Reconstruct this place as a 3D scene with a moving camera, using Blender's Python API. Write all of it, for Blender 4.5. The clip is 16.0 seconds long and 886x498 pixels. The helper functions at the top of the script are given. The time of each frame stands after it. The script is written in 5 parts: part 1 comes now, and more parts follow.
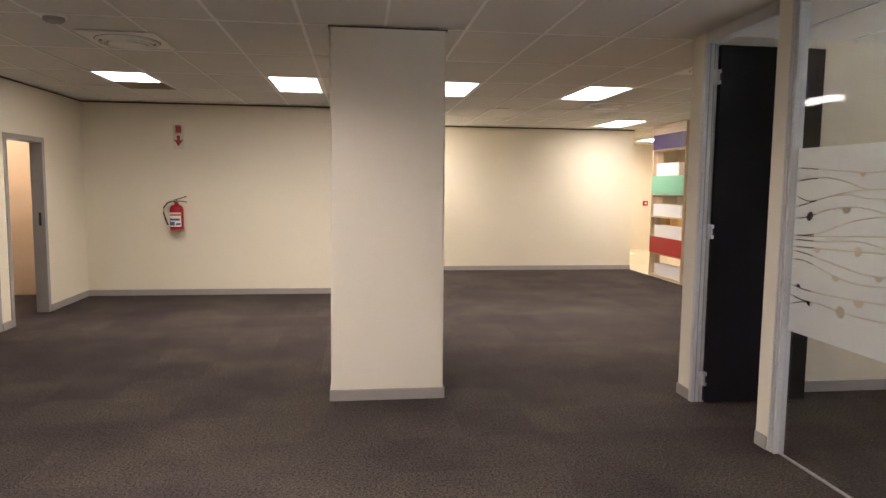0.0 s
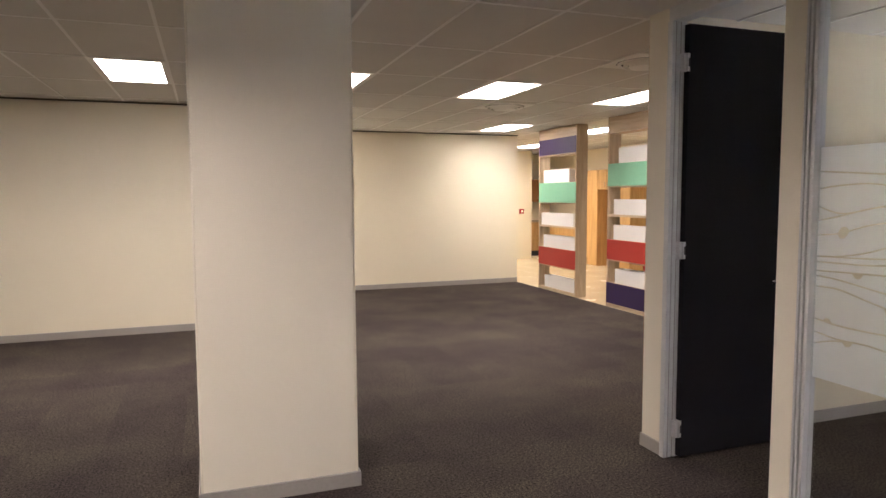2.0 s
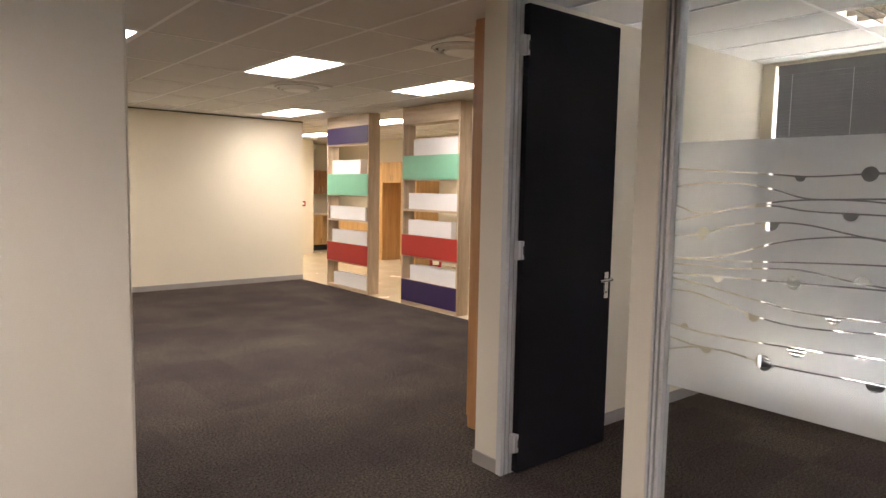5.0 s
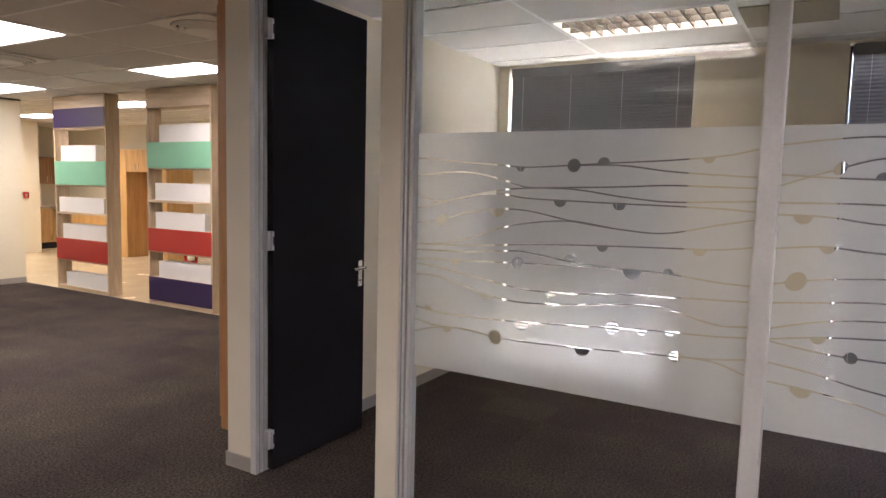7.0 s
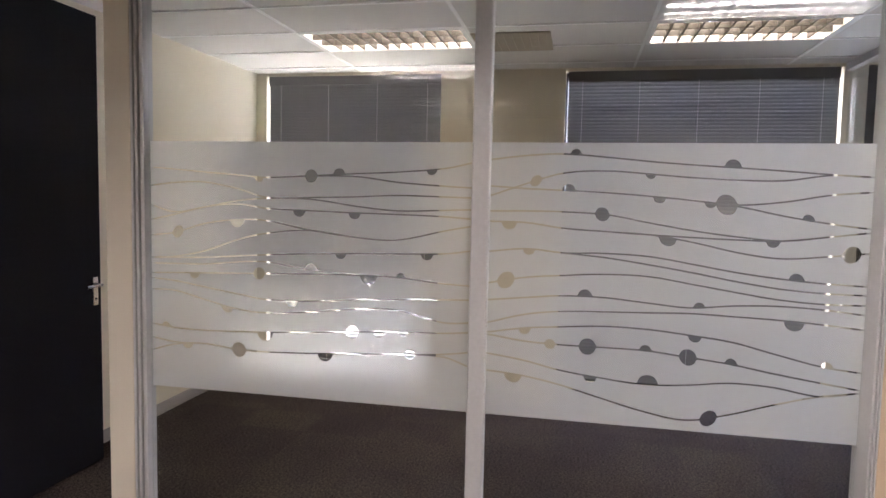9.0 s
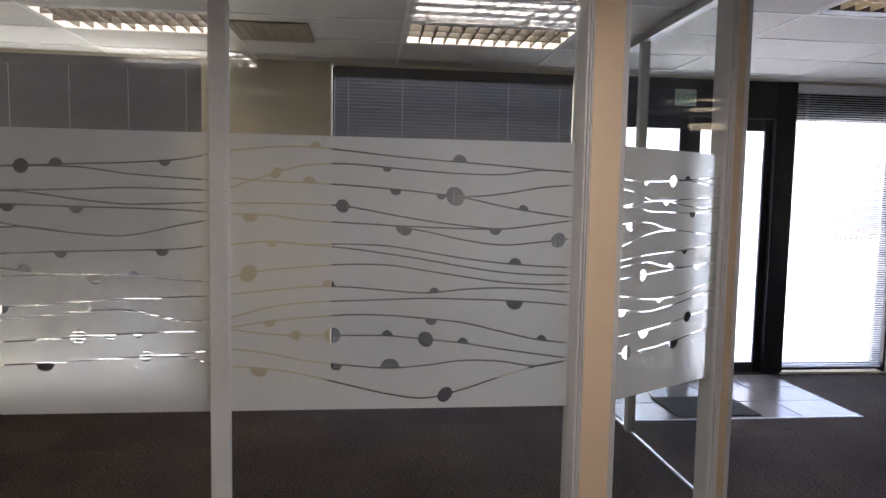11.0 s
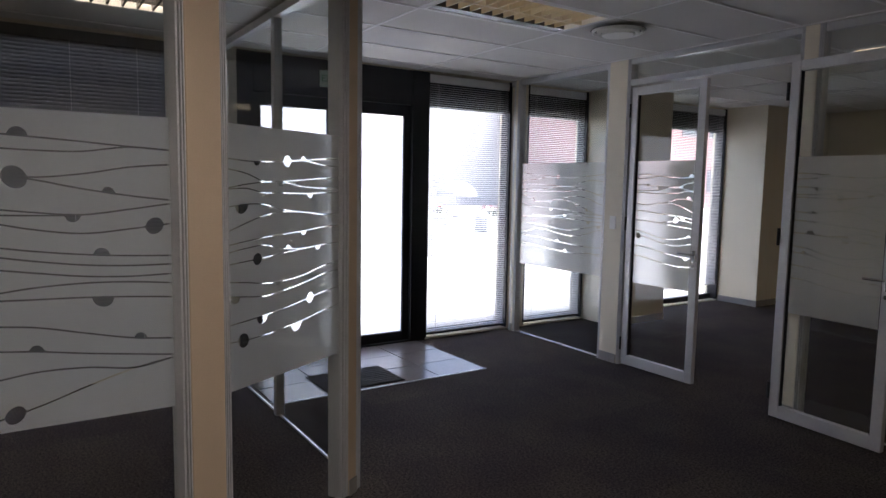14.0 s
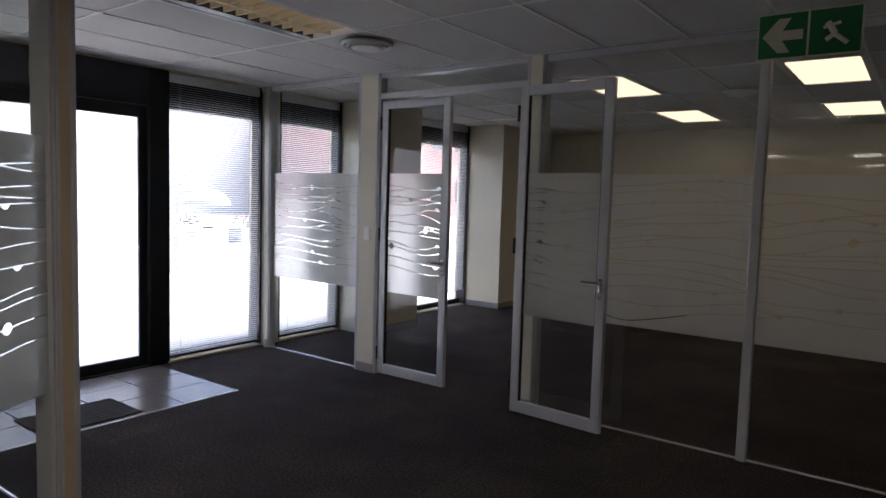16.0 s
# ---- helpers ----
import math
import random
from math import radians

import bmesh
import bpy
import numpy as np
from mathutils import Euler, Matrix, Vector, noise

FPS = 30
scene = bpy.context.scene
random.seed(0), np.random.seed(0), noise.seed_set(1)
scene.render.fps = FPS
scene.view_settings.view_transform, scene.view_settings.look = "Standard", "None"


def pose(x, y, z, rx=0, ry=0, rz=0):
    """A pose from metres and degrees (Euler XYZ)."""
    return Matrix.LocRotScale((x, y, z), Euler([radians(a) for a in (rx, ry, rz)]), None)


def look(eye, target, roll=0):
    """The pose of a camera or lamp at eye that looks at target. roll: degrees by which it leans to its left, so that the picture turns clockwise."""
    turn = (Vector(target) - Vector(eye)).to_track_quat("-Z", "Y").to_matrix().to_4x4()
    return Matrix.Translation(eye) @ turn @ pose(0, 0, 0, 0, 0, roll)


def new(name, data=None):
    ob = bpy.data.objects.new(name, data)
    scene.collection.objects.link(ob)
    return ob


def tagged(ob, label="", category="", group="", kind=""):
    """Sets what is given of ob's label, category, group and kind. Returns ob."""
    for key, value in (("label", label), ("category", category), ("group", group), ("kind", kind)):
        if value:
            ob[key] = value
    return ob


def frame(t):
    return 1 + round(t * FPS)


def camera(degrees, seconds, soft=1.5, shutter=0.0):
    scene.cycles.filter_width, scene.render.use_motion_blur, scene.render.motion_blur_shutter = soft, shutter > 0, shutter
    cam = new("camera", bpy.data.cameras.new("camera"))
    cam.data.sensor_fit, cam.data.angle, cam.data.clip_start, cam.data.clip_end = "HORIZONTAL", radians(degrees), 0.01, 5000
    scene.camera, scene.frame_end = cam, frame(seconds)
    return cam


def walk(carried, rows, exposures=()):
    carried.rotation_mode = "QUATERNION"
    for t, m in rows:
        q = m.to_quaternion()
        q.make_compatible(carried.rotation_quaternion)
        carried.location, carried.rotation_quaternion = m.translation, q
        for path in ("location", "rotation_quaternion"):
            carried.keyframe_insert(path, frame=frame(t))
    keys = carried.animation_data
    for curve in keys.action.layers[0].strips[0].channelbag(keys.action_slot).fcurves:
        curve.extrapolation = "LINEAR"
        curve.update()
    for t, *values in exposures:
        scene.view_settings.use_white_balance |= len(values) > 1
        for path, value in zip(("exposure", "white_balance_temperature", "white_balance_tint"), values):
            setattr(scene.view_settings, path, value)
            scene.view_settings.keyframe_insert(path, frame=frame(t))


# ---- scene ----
cam = camera(67.8, 16.0)
PATH = [
    (0, (0.671, 0.713, 1.615), (0.926, 2.687, 1.425), 0.6),
    (0.5, (0.63, 1.04, 1.629), (0.999, 2.997, 1.441), 0.6),
    (1, (0.648, 1.396, 1.626), (1.112, 3.334, 1.447), 0.1),
    (1.5, (0.6, 1.719, 1.628), (1.136, 3.639, 1.462), 0.1),
    (2, (0.539, 2.014, 1.643), (1.213, 3.89, 1.48), -0.3),
    (2.5, (0.539, 2.313, 1.634), (1.329, 4.144, 1.471), -0.6),
    (3, (0.528, 2.544, 1.636), (1.382, 4.345, 1.471), -0.2),
    (3.5, (0.466, 2.729, 1.637), (1.432, 4.472, 1.463), 0.3),
    (6, (0.645, 2.724, 1.623), (2.117, 4.064, 1.432), 1.0),
    (6.5, (0.642, 2.707, 1.614), (2.232, 3.903, 1.414), 1.0),
    (7, (0.656, 2.666, 1.618), (2.373, 3.674, 1.428), 1.4),
    (7.5, (0.656, 2.618, 1.627), (2.465, 3.455, 1.46), 1.6),
    (8, (0.651, 2.563, 1.629), (2.519, 3.262, 1.47), 1.3),
    (8.5, (0.653, 2.522, 1.632), (2.57, 3.073, 1.479), 1.1),
    (9, (0.656, 2.484, 1.63), (2.61, 2.884, 1.479), 1.2),
    (11.5, (0.618, 2.24, 1.627), (2.575, 1.862, 1.461), 0.9),
    (12, (0.609, 2.199, 1.625), (2.528, 1.664, 1.448), 0.7),
    (12.5, (0.601, 2.157, 1.627), (2.475, 1.483, 1.444), 0.6),
    (13, (0.589, 2.12, 1.63), (2.407, 1.307, 1.45), 0.6),
    (13.5, (0.604, 2.066, 1.627), (2.359, 1.126, 1.434), 0.6),
    (14, (0.645, 1.959, 1.636), (2.312, 0.871, 1.436), 1.0),
    (14.5, (0.666, 1.873, 1.64), (2.238, 0.649, 1.467), 1.6),
    (15, (0.664, 1.835, 1.646), (2.151, 0.507, 1.483), 1.9),
    (15.5, (0.684, 1.843, 1.65), (2.021, 0.365, 1.484), 1.8),
    (16, (0.688, 1.855, 1.65), (1.865, 0.246, 1.495), 1.7),
]
EXPOSURES = [(0, 4.2, 6450, 19), (3.5, 4.15, 6450, 19), (6, 4.1, 6400, 20), (7, 4.0, 6300, 22), (9, 4.1, 6250, 22), (11.5, 3.15, 6250, 18), (12.5, 2.65, 6250, 17), (14, 2.4, 6250, 18), (16, 2.3, 6250, 18)]
walk(cam, [(t, look(eye, target, roll)) for t, eye, target, roll in PATH], EXPOSURES)

# ---- world and large lights ----
world = bpy.data.worlds.new("world")
scene.world = world
world.use_nodes = True
wn = world.node_tree
sky = wn.nodes.new("ShaderNodeTexSky")
sky.sky_type = "NISHITA"
sky.sun_disc = False
sky.sun_elevation, sky.sun_rotation = radians(59), radians(198)
sky.air_density, sky.dust_density, sky.ozone_density = 0.8, 5.0, 0.6
wn.links.new(sky.outputs[0], wn.nodes["Background"].inputs[0])
wn.nodes["Background"].inputs[1].default_value = 0.15

sun_data = bpy.data.lights.new("sun", "SUN")
sun_data.energy, sun_data.angle, sun_data.color = 4.2, radians(12), (1.0, 0.96, 0.9)
sun = new("sun", sun_data)
sun.matrix_world = look((-8, -24, 42), (0, 0, 0))

CEIL = 2.75
LAMP_POWER, LAMP_COLOR = 1.1, (1.0, 0.9, 0.76)
OFFICE_POWER, OFFICE_COLOR = 1.2, (1.0, 0.76, 0.48)


# ---- materials ----
def surface(name, color, rough=0.6, metal=0.0, vary=0.08, scale=3.0, fine=60.0, bump=0.1, depth=0.002, island=0.0, each=0.0, spec=0.5):
    """A procedural surface: base colour with broad stains and fine grain, and a fine relief."""
    m = bpy.data.materials.new(name)
    m.use_nodes = True
    n, l = m.node_tree.nodes, m.node_tree.links
    b = n["Principled BSDF"]
    b.inputs["Roughness"].default_value, b.inputs["Metallic"].default_value = rough, metal
    b.inputs["Specular IOR Level"].default_value = spec
    co = n.new("ShaderNodeTexCoord")
    n1, n2 = n.new("ShaderNodeTexNoise"), n.new("ShaderNodeTexNoise")
    for node, s, d in ((n1, scale, 4), (n2, fine, 2)):
        node.inputs["Scale"].default_value, node.inputs["Detail"].default_value = s, d
        l.new(co.outputs["Object"], node.inputs["Vector"])
    add = n.new("ShaderNodeMath")
    add.operation = "ADD"
    l.new(n1.outputs[0], add.inputs[0])
    l.new(n2.outputs[0], add.inputs[1])
    value = add.outputs[0]
    for strength, source in ((island, "geo"), (each, "obj")):
        if strength:
            src = n.new("ShaderNodeNewGeometry" if source == "geo" else "ShaderNodeObjectInfo")
            mul = n.new("ShaderNodeMath")
            mul.operation = "MULTIPLY_ADD"
            mul.inputs[1].default_value = strength
            l.new(src.outputs["Random Per Island" if source == "geo" else "Random"], mul.inputs[0])
            l.new(value, mul.inputs[2])
            value = mul.outputs[0]
    ramp = n.new("ShaderNodeMapRange")
    ramp.inputs[1].default_value, ramp.inputs[2].default_value = 0.6, 1.4 + island + each
    ramp.inputs[3].default_value, ramp.inputs[4].default_value = 1 - vary, 1 + vary
    l.new(value, ramp.inputs[0])
    tint = n.new("ShaderNodeVectorMath")
    tint.operation = "SCALE"
    tint.inputs[0].default_value = color
    l.new(ramp.outputs[0], tint.inputs["Scale"])
    l.new(tint.outputs[0], b.inputs["Base Color"])
    rr = n.new("ShaderNodeMapRange")
    rr.inputs[3].default_value, rr.inputs[4].default_value = max(0.02, rough - 0.08), min(1, rough + 0.08)
    l.new(n1.outputs[0], rr.inputs[0])
    l.new(rr.outputs[0], b.inputs["Roughness"])
    if bump:
        bp = n.new("ShaderNodeBump")
        bp.inputs["Strength"].default_value, bp.inputs["Distance"].default_value = bump, depth
        l.new(n2.outputs[0], bp.inputs["Height"])
        l.new(bp.outputs[0], b.inputs["Normal"])
    return m


def wood(name, dark, light, along="Z", rough=0.45):
    m = bpy.data.materials.new(name)
    m.use_nodes = True
    n, l = m.node_tree.nodes, m.node_tree.links
    b = n["Principled BSDF"]
    b.inputs["Roughness"].default_value = rough
    co, mp = n.new("ShaderNodeTexCoord"), n.new("ShaderNodeMapping")
    mp.inputs["Scale"].default_value = {"Z": (14, 14, 1.2), "Y": (14, 1.2, 14), "X": (1.2, 14, 14)}[along]
    l.new(co.outputs["Object"], mp.inputs[0])
    n1, n2 = n.new("ShaderNodeTexNoise"), n.new("ShaderNodeTexNoise")
    n1.inputs["Scale"].default_value, n1.inputs["Detail"].default_value, n1.inputs["Distortion"].default_value = 1.0, 5, 0.6
    n2.inputs["Scale"].default_value, n2.inputs["Detail"].default_value = 9.0, 3
    l.new(mp.outputs[0], n1.inputs["Vector"])
    l.new(mp.outputs[0], n2.inputs["Vector"])
    mx = n.new("ShaderNodeMath")
    mx.operation = "MULTIPLY_ADD"
    mx.inputs[1].default_value = 0.35
    l.new(n2.outputs[0], mx.inputs[0])
    l.new(n1.outputs[0], mx.inputs[2])
    ramp = n.new("ShaderNodeValToRGB")
    ramp.color_ramp.elements[0].position, ramp.color_ramp.elements[1].position = 0.45, 0.9
    ramp.color_ramp.elements[0].color, ramp.color_ramp.elements[1].color = (*dark, 1), (*light, 1)
    l.new(mx.outputs[0], ramp.inputs[0])
    l.new(ramp.outputs[0], b.inputs["Base Color"])
    bp = n.new("ShaderNodeBump")
    bp.inputs["Strength"].default_value, bp.inputs["Distance"].default_value = 0.15, 0.001
    l.new(n2.outputs[0], bp.inputs["Height"])
    l.new(bp.outputs[0], b.inputs["Normal"])
    return m


def carpet_material(name, plum, olive):
    """Cut-pile carpet tiles: two tones mixed in patches and from tile to tile, with a coarse twist grain."""
    m = bpy.data.materials.new(name)
    m.use_nodes = True
    n, l = m.node_tree.nodes, m.node_tree.links
    b = n["Principled BSDF"]
    b.inputs["Roughness"].default_value = 0.95
    b.inputs["Specular IOR Level"].default_value = 0.1
    co = n.new("ShaderNodeTexCoord")
    pile, speck, stain, wear = (n.new("ShaderNodeTexNoise") for _ in range(4))
    for node, s, d, r in ((pile, 140, 1, 0.5), (speck, 66, 3, 0.85), (stain, 1.4, 4, 0.6), (wear, 0.45, 3, 0.5)):
        node.inputs["Scale"].default_value, node.inputs["Detail"].default_value, node.inputs["Roughness"].default_value = s, d, r
        l.new(co.outputs["Object"], node.inputs["Vector"])
    geo = n.new("ShaderNodeNewGeometry")

    def weigh(terms, lo, hi, out0, out1):
        value = None
        for out, k in terms:
            ma = n.new("ShaderNodeMath")
            ma.operation = "MULTIPLY_ADD"
            ma.inputs[1].default_value, ma.inputs[2].default_value = k, 0.0
            l.new(out, ma.inputs[0])
            if value:
                l.new(value, ma.inputs[2])
            value = ma.outputs[0]
        mr = n.new("ShaderNodeMapRange")
        for k, v in enumerate((lo, hi, out0, out1)):
            mr.inputs[k + 1].default_value = v
        l.new(value, mr.inputs[0])
        return mr.outputs[0]

    tone = weigh([(stain.outputs[0], 1.0), (geo.outputs["Random Per Island"], 0.2)], 0.41, 0.83, 0.0, 1.0)
    grain = weigh([(speck.outputs[0], 1.0), (pile.outputs[0], 0.35)], 0.5, 0.84, 0.0, 2.0)
    level = weigh([(wear.outputs[0], 1.0), (stain.outputs[0], 0.6), (geo.outputs["Random Per Island"], 0.13)], 0.6, 1.12, 0.8, 1.22)
    mix = n.new("ShaderNodeMix")
    mix.data_type = "RGBA"
    mix.inputs["A"].default_value, mix.inputs["B"].default_value = (*plum, 1), (*olive, 1)
    l.new(tone, mix.inputs["Factor"])
    product = n.new("ShaderNodeMath")
    product.operation = "MULTIPLY"
    l.new(grain, product.inputs[0])
    l.new(level, product.inputs[1])
    tint = n.new("ShaderNodeVectorMath")
    tint.operation = "SCALE"
    l.new(mix.outputs["Result"], tint.inputs[0])
    l.new(product.outputs[0], tint.inputs["Scale"])
    l.new(tint.outputs[0], b.inputs["Base Color"])
    bp = n.new("ShaderNodeBump")
    bp.inputs["Strength"].default_value, bp.inputs["Distance"].default_value = 0.1, 0.003
    l.new(speck.outputs[0], bp.inputs["Height"])
    l.new(bp.outputs[0], b.inputs["Normal"])
    return m


def glass_material(name, tint=(0.97, 0.985, 0.98), f0=0.035):
    """Clear flat glass: it lets light straight through and mirrors by Fresnel."""
    m = bpy.data.materials.new(name)
    m.use_nodes = True
    n, l = m.node_tree.nodes, m.node_tree.links
    n.remove(n["Principled BSDF"])
    tr, gl, mix, fr = n.new("ShaderNodeBsdfTransparent"), n.new("ShaderNodeBsdfGlossy"), n.new("ShaderNodeMixShader"), n.new("ShaderNodeLayerWeight")
    tr.inputs[0].default_value = (*tint, 1)
    gl.inputs["Roughness"].default_value = 0.01
    fr.inputs[0].default_value = 0.5
    steep, gloss = n.new("ShaderNodeMath"), n.new("ShaderNodeMath")
    steep.operation, gloss.operation = "POWER", "MULTIPLY_ADD"
    steep.inputs[1].default_value, gloss.inputs[1].default_value, gloss.inputs[2].default_value = 5.0, 0.9, f0
    l.new(fr.outputs["Facing"], steep.inputs[0])
    l.new(steep.outputs[0], gloss.inputs[0])
    l.new(gloss.outputs[0], mix.inputs[0])
    l.new(tr.outputs[0], mix.inputs[1])
    l.new(gl.outputs[0], mix.inputs[2])
    l.new(mix.outputs[0], n["Material Output"].inputs[0])
    return m


def hazy_material(name, share):
    """Hazy, slightly frosted door glass: part of the light goes straight through, the rest is scattered."""
    m = glass_material(name, (0.9, 0.93, 0.95))
    n, l = m.node_tree.nodes, m.node_tree.links
    clear = n["Material Output"].inputs[0].links[0].from_socket
    tl, mix = n.new("ShaderNodeBsdfTranslucent"), n.new("ShaderNodeMixShader")
    tl.inputs[0].default_value = (0.88, 0.9, 0.92, 1)
    mix.inputs[0].default_value = share
    l.new(clear, mix.inputs[1])
    l.new(tl.outputs[0], mix.inputs[2])
    l.new(mix.outputs[0], n["Material Output"].inputs[0])
    return m


def film_material(name):
    """Frosted window film: most light goes through, scattered."""
    m = bpy.data.materials.new(name)
    m.use_nodes = True
    n, l = m.node_tree.nodes, m.node_tree.links
    n.remove(n["Principled BSDF"])
    rf, tl, df = n.new("ShaderNodeBsdfRefraction"), n.new("ShaderNodeBsdfTranslucent"), n.new("ShaderNodeBsdfDiffuse")
    rf.inputs["Roughness"].default_value, rf.inputs["IOR"].default_value = 0.42, 1.25
    rf.inputs["Color"].default_value = (0.95, 0.95, 0.95, 1)
    tl.inputs[0].default_value = (0.93, 0.94, 0.95, 1)
    df.inputs[0].default_value = (0.86, 0.86, 0.86, 1)
    m1, m2 = n.new("ShaderNodeMixShader"), n.new("ShaderNodeMixShader")
    m1.inputs[0].default_value, m2.inputs[0].default_value = 0.45, 0.3
    l.new(rf.outputs[0], m1.inputs[1])
    l.new(tl.outputs[0], m1.inputs[2])
    l.new(m1.outputs[0], m2.inputs[1])
    l.new(df.outputs[0], m2.inputs[2])
    l.new(m2.outputs[0], n["Material Output"].inputs[0])
    return m


def glow(name, color, strength):
    m = bpy.data.materials.new(name)
    m.use_nodes = True
    b = m.node_tree.nodes["Principled BSDF"]
    b.inputs["Base Color"].default_value = (*color, 1)
    b.inputs["Emission Color"].default_value = (*color, 1)
    b.inputs["Emission Strength"].default_value = strength
    return m


CREAM = surface("cream_wall_paint", (0.76, 0.697, 0.555), 0.75, vary=0.05, scale=0.9, fine=180, bump=0.12, depth=0.001)
PILLAR = surface("pale_pillar_paint", (0.77, 0.71, 0.6), 0.7, vary=0.04, scale=1.1, fine=180, bump=0.12, depth=0.001)
POST = surface("beige_post_paint", (0.64, 0.5, 0.345), 0.6, vary=0.05, scale=1.2, fine=180, bump=0.1, depth=0.001)
TAN = surface("tan_corridor_paint", (0.62, 0.46, 0.3), 0.8, vary=0.05)
SKIRT = surface("grey_skirting_paint", (0.33, 0.305, 0.28), 0.5, vary=0.07, scale=5)
TILE_CEIL = surface("ceiling_tile", (0.68, 0.66, 0.62), 0.85, vary=0.07, scale=2.0, fine=220, bump=0.25, depth=0.0015, island=0.35)
TBAR = surface("white_ceiling_bar", (0.86, 0.85, 0.82), 0.45, vary=0.04)
CARPET = carpet_material("dark_grey_carpet", (0.0425, 0.033, 0.0325), (0.057, 0.0475, 0.0385))
VINYL = surface("cream_vinyl_floor", (0.66, 0.56, 0.4), 0.25, vary=0.06, scale=2, island=0.3)
ALU = surface("brushed_aluminium", (0.6, 0.6, 0.61), 0.38, 0.85, vary=0.07, scale=6)
ALU_PAINT = surface("silver_painted_aluminium", (0.6, 0.6, 0.6), 0.4, 0.2, vary=0.06, scale=5)
GREY_FRAME = surface("grey_painted_steel_frame", (0.34, 0.32, 0.3), 0.5, 0.2, vary=0.08)
BLACK_DOOR = surface("black_door_laminate", (0.011, 0.0095, 0.0125), 0.75, spec=0.15, vary=0.18, scale=1.5, fine=90, bump=0.15)
BLACK_FRAME = surface("dark_charcoal_aluminium", (0.014, 0.014, 0.017), 0.4, 0.3, vary=0.12)
CHROME = surface("satin_chrome", (0.75, 0.75, 0.76), 0.2, 1.0, vary=0.05, bump=0)
GLASS = glass_material("clear_glass")
WIN_GLASS = glass_material("window_glass", (0.93, 0.96, 0.97))
HAZY = hazy_material("hazy_door_glass", 0.5)
FILM = film_material("frosted_window_film")
SLAT = surface("grey_blind_slat", (0.17, 0.17, 0.178), 0.4, 0.1, vary=0.06, bump=0, each=0.25)
SLAT_LIGHT = surface("pale_blind_slat", (0.8, 0.81, 0.83), 0.4, 0.0, vary=0.05, bump=0, each=0.25)
CORD = surface("pale_blind_cord", (0.7, 0.7, 0.68), 0.8, vary=0.05)
BIRCH = wood("pale_birch_veneer", (0.42, 0.31, 0.2), (0.64, 0.51, 0.36))
BIRCH_Y = wood("pale_birch_veneer_flat", (0.42, 0.31, 0.2), (0.64, 0.51, 0.36), "Y")
CHERRY = wood("orange_cherry_veneer", (0.36, 0.17, 0.07), (0.52, 0.28, 0.12))
MAPLE = wood("golden_maple_veneer", (0.5, 0.28, 0.1), (0.68, 0.43, 0.18))
# the same maple with the recess shade put into its colour
MAPLE_SHADE = wood("shaded_maple_back", (0.3, 0.15, 0.06), (0.42, 0.23, 0.1))
PURPLE = surface("purple_laminate", (0.03, 0.014, 0.07), 0.5, vary=0.07)
GREEN = surface("mint_green_laminate", (0.2, 0.47, 0.31), 0.5, vary=0.06)
RED = surface("red_laminate", (0.42, 0.03, 0.02), 0.5, vary=0.06)
WHITE = surface("white_laminate", (0.78, 0.77, 0.76), 0.45, vary=0.04)
PLASTIC = surface("white_plastic", (0.86, 0.85, 0.8), 0.4, vary=0.04)
DARK_PLASTIC = surface("dark_plastic", (0.03, 0.03, 0.03), 0.5, vary=0.1)
EXT_RED = surface("red_extinguisher_enamel", (0.36, 0.012, 0.02), 0.22, vary=0.05, bump=0)
RUBBER = surface("black_rubber", (0.02, 0.018, 0.018), 0.6, vary=0.1)
SIGN_RED = surface("red_sign_ink", (0.35, 0.03, 0.03), 0.6, vary=0.06)
SIGN_GREEN = surface("green_sign_ink", (0.01, 0.2, 0.06), 0.5, vary=0.06)
SIGN_WHITE = surface("white_sign_board", (0.85, 0.84, 0.66), 0.5, vary=0.04)
LABEL_BLUE = surface("blue_label_print", (0.05, 0.09, 0.35), 0.5, vary=0.06)
SLATE = surface("dark_slate_floor_tile", (0.17, 0.155, 0.15), 0.22, vary=0.2, scale=4, each=0.4, fine=50, bump=0.04)
GROUT = surface("grey_grout", (0.26, 0.25, 0.24), 0.8)
MAT = surface("dark_doormat", (0.035, 0.035, 0.036), 0.95, vary=0.3, fine=300, bump=0.8, depth=0.004)
VENT = surface("tan_ceiling_panel", (0.3, 0.25, 0.17), 0.7, vary=0.12)
# bright metal blades painted dark, as they look from a shallow angle
LOUVRE = surface("louvre_darkened_for_cutoff", (0.045, 0.042, 0.038), 0.3, 0.0, vary=0.05, bump=0)
TUBE_WHITE = glow("lit_diffuser", (1.0, 0.95, 0.86), 1.0)
TUBE_OFFICE = glow("lit_tube", (1.0, 0.94, 0.84), 1.0)
TUBE_WARM = glow("lit_warm_diffuser", (1.0, 0.8, 0.52), 0.3)
# the tubes' yellow light on the hall blades is put into this colour
LOUVRE_PALE = surface("louvre_blade_tinted_as_lit", (0.62, 0.55, 0.38), 0.4, vary=0.05, bump=0)
BRICK_RED = surface("faded_pink_facade", (0.42, 0.24, 0.22), 0.8, vary=0.1)
PAVE = surface("pale_paving", (0.6, 0.59, 0.57), 0.8, vary=0.1, scale=0.6)
RENDER_WHITE = surface("white_render_facade", (0.42, 0.42, 0.43), 0.8, vary=0.05)
DARK_GLASS = surface("dark_far_window", (0.1, 0.12, 0.14), 0.1, vary=0.1, bump=0)
SHRUB = surface("shrub_leaves", (0.06, 0.09, 0.04), 0.7, vary=0.3, scale=10)
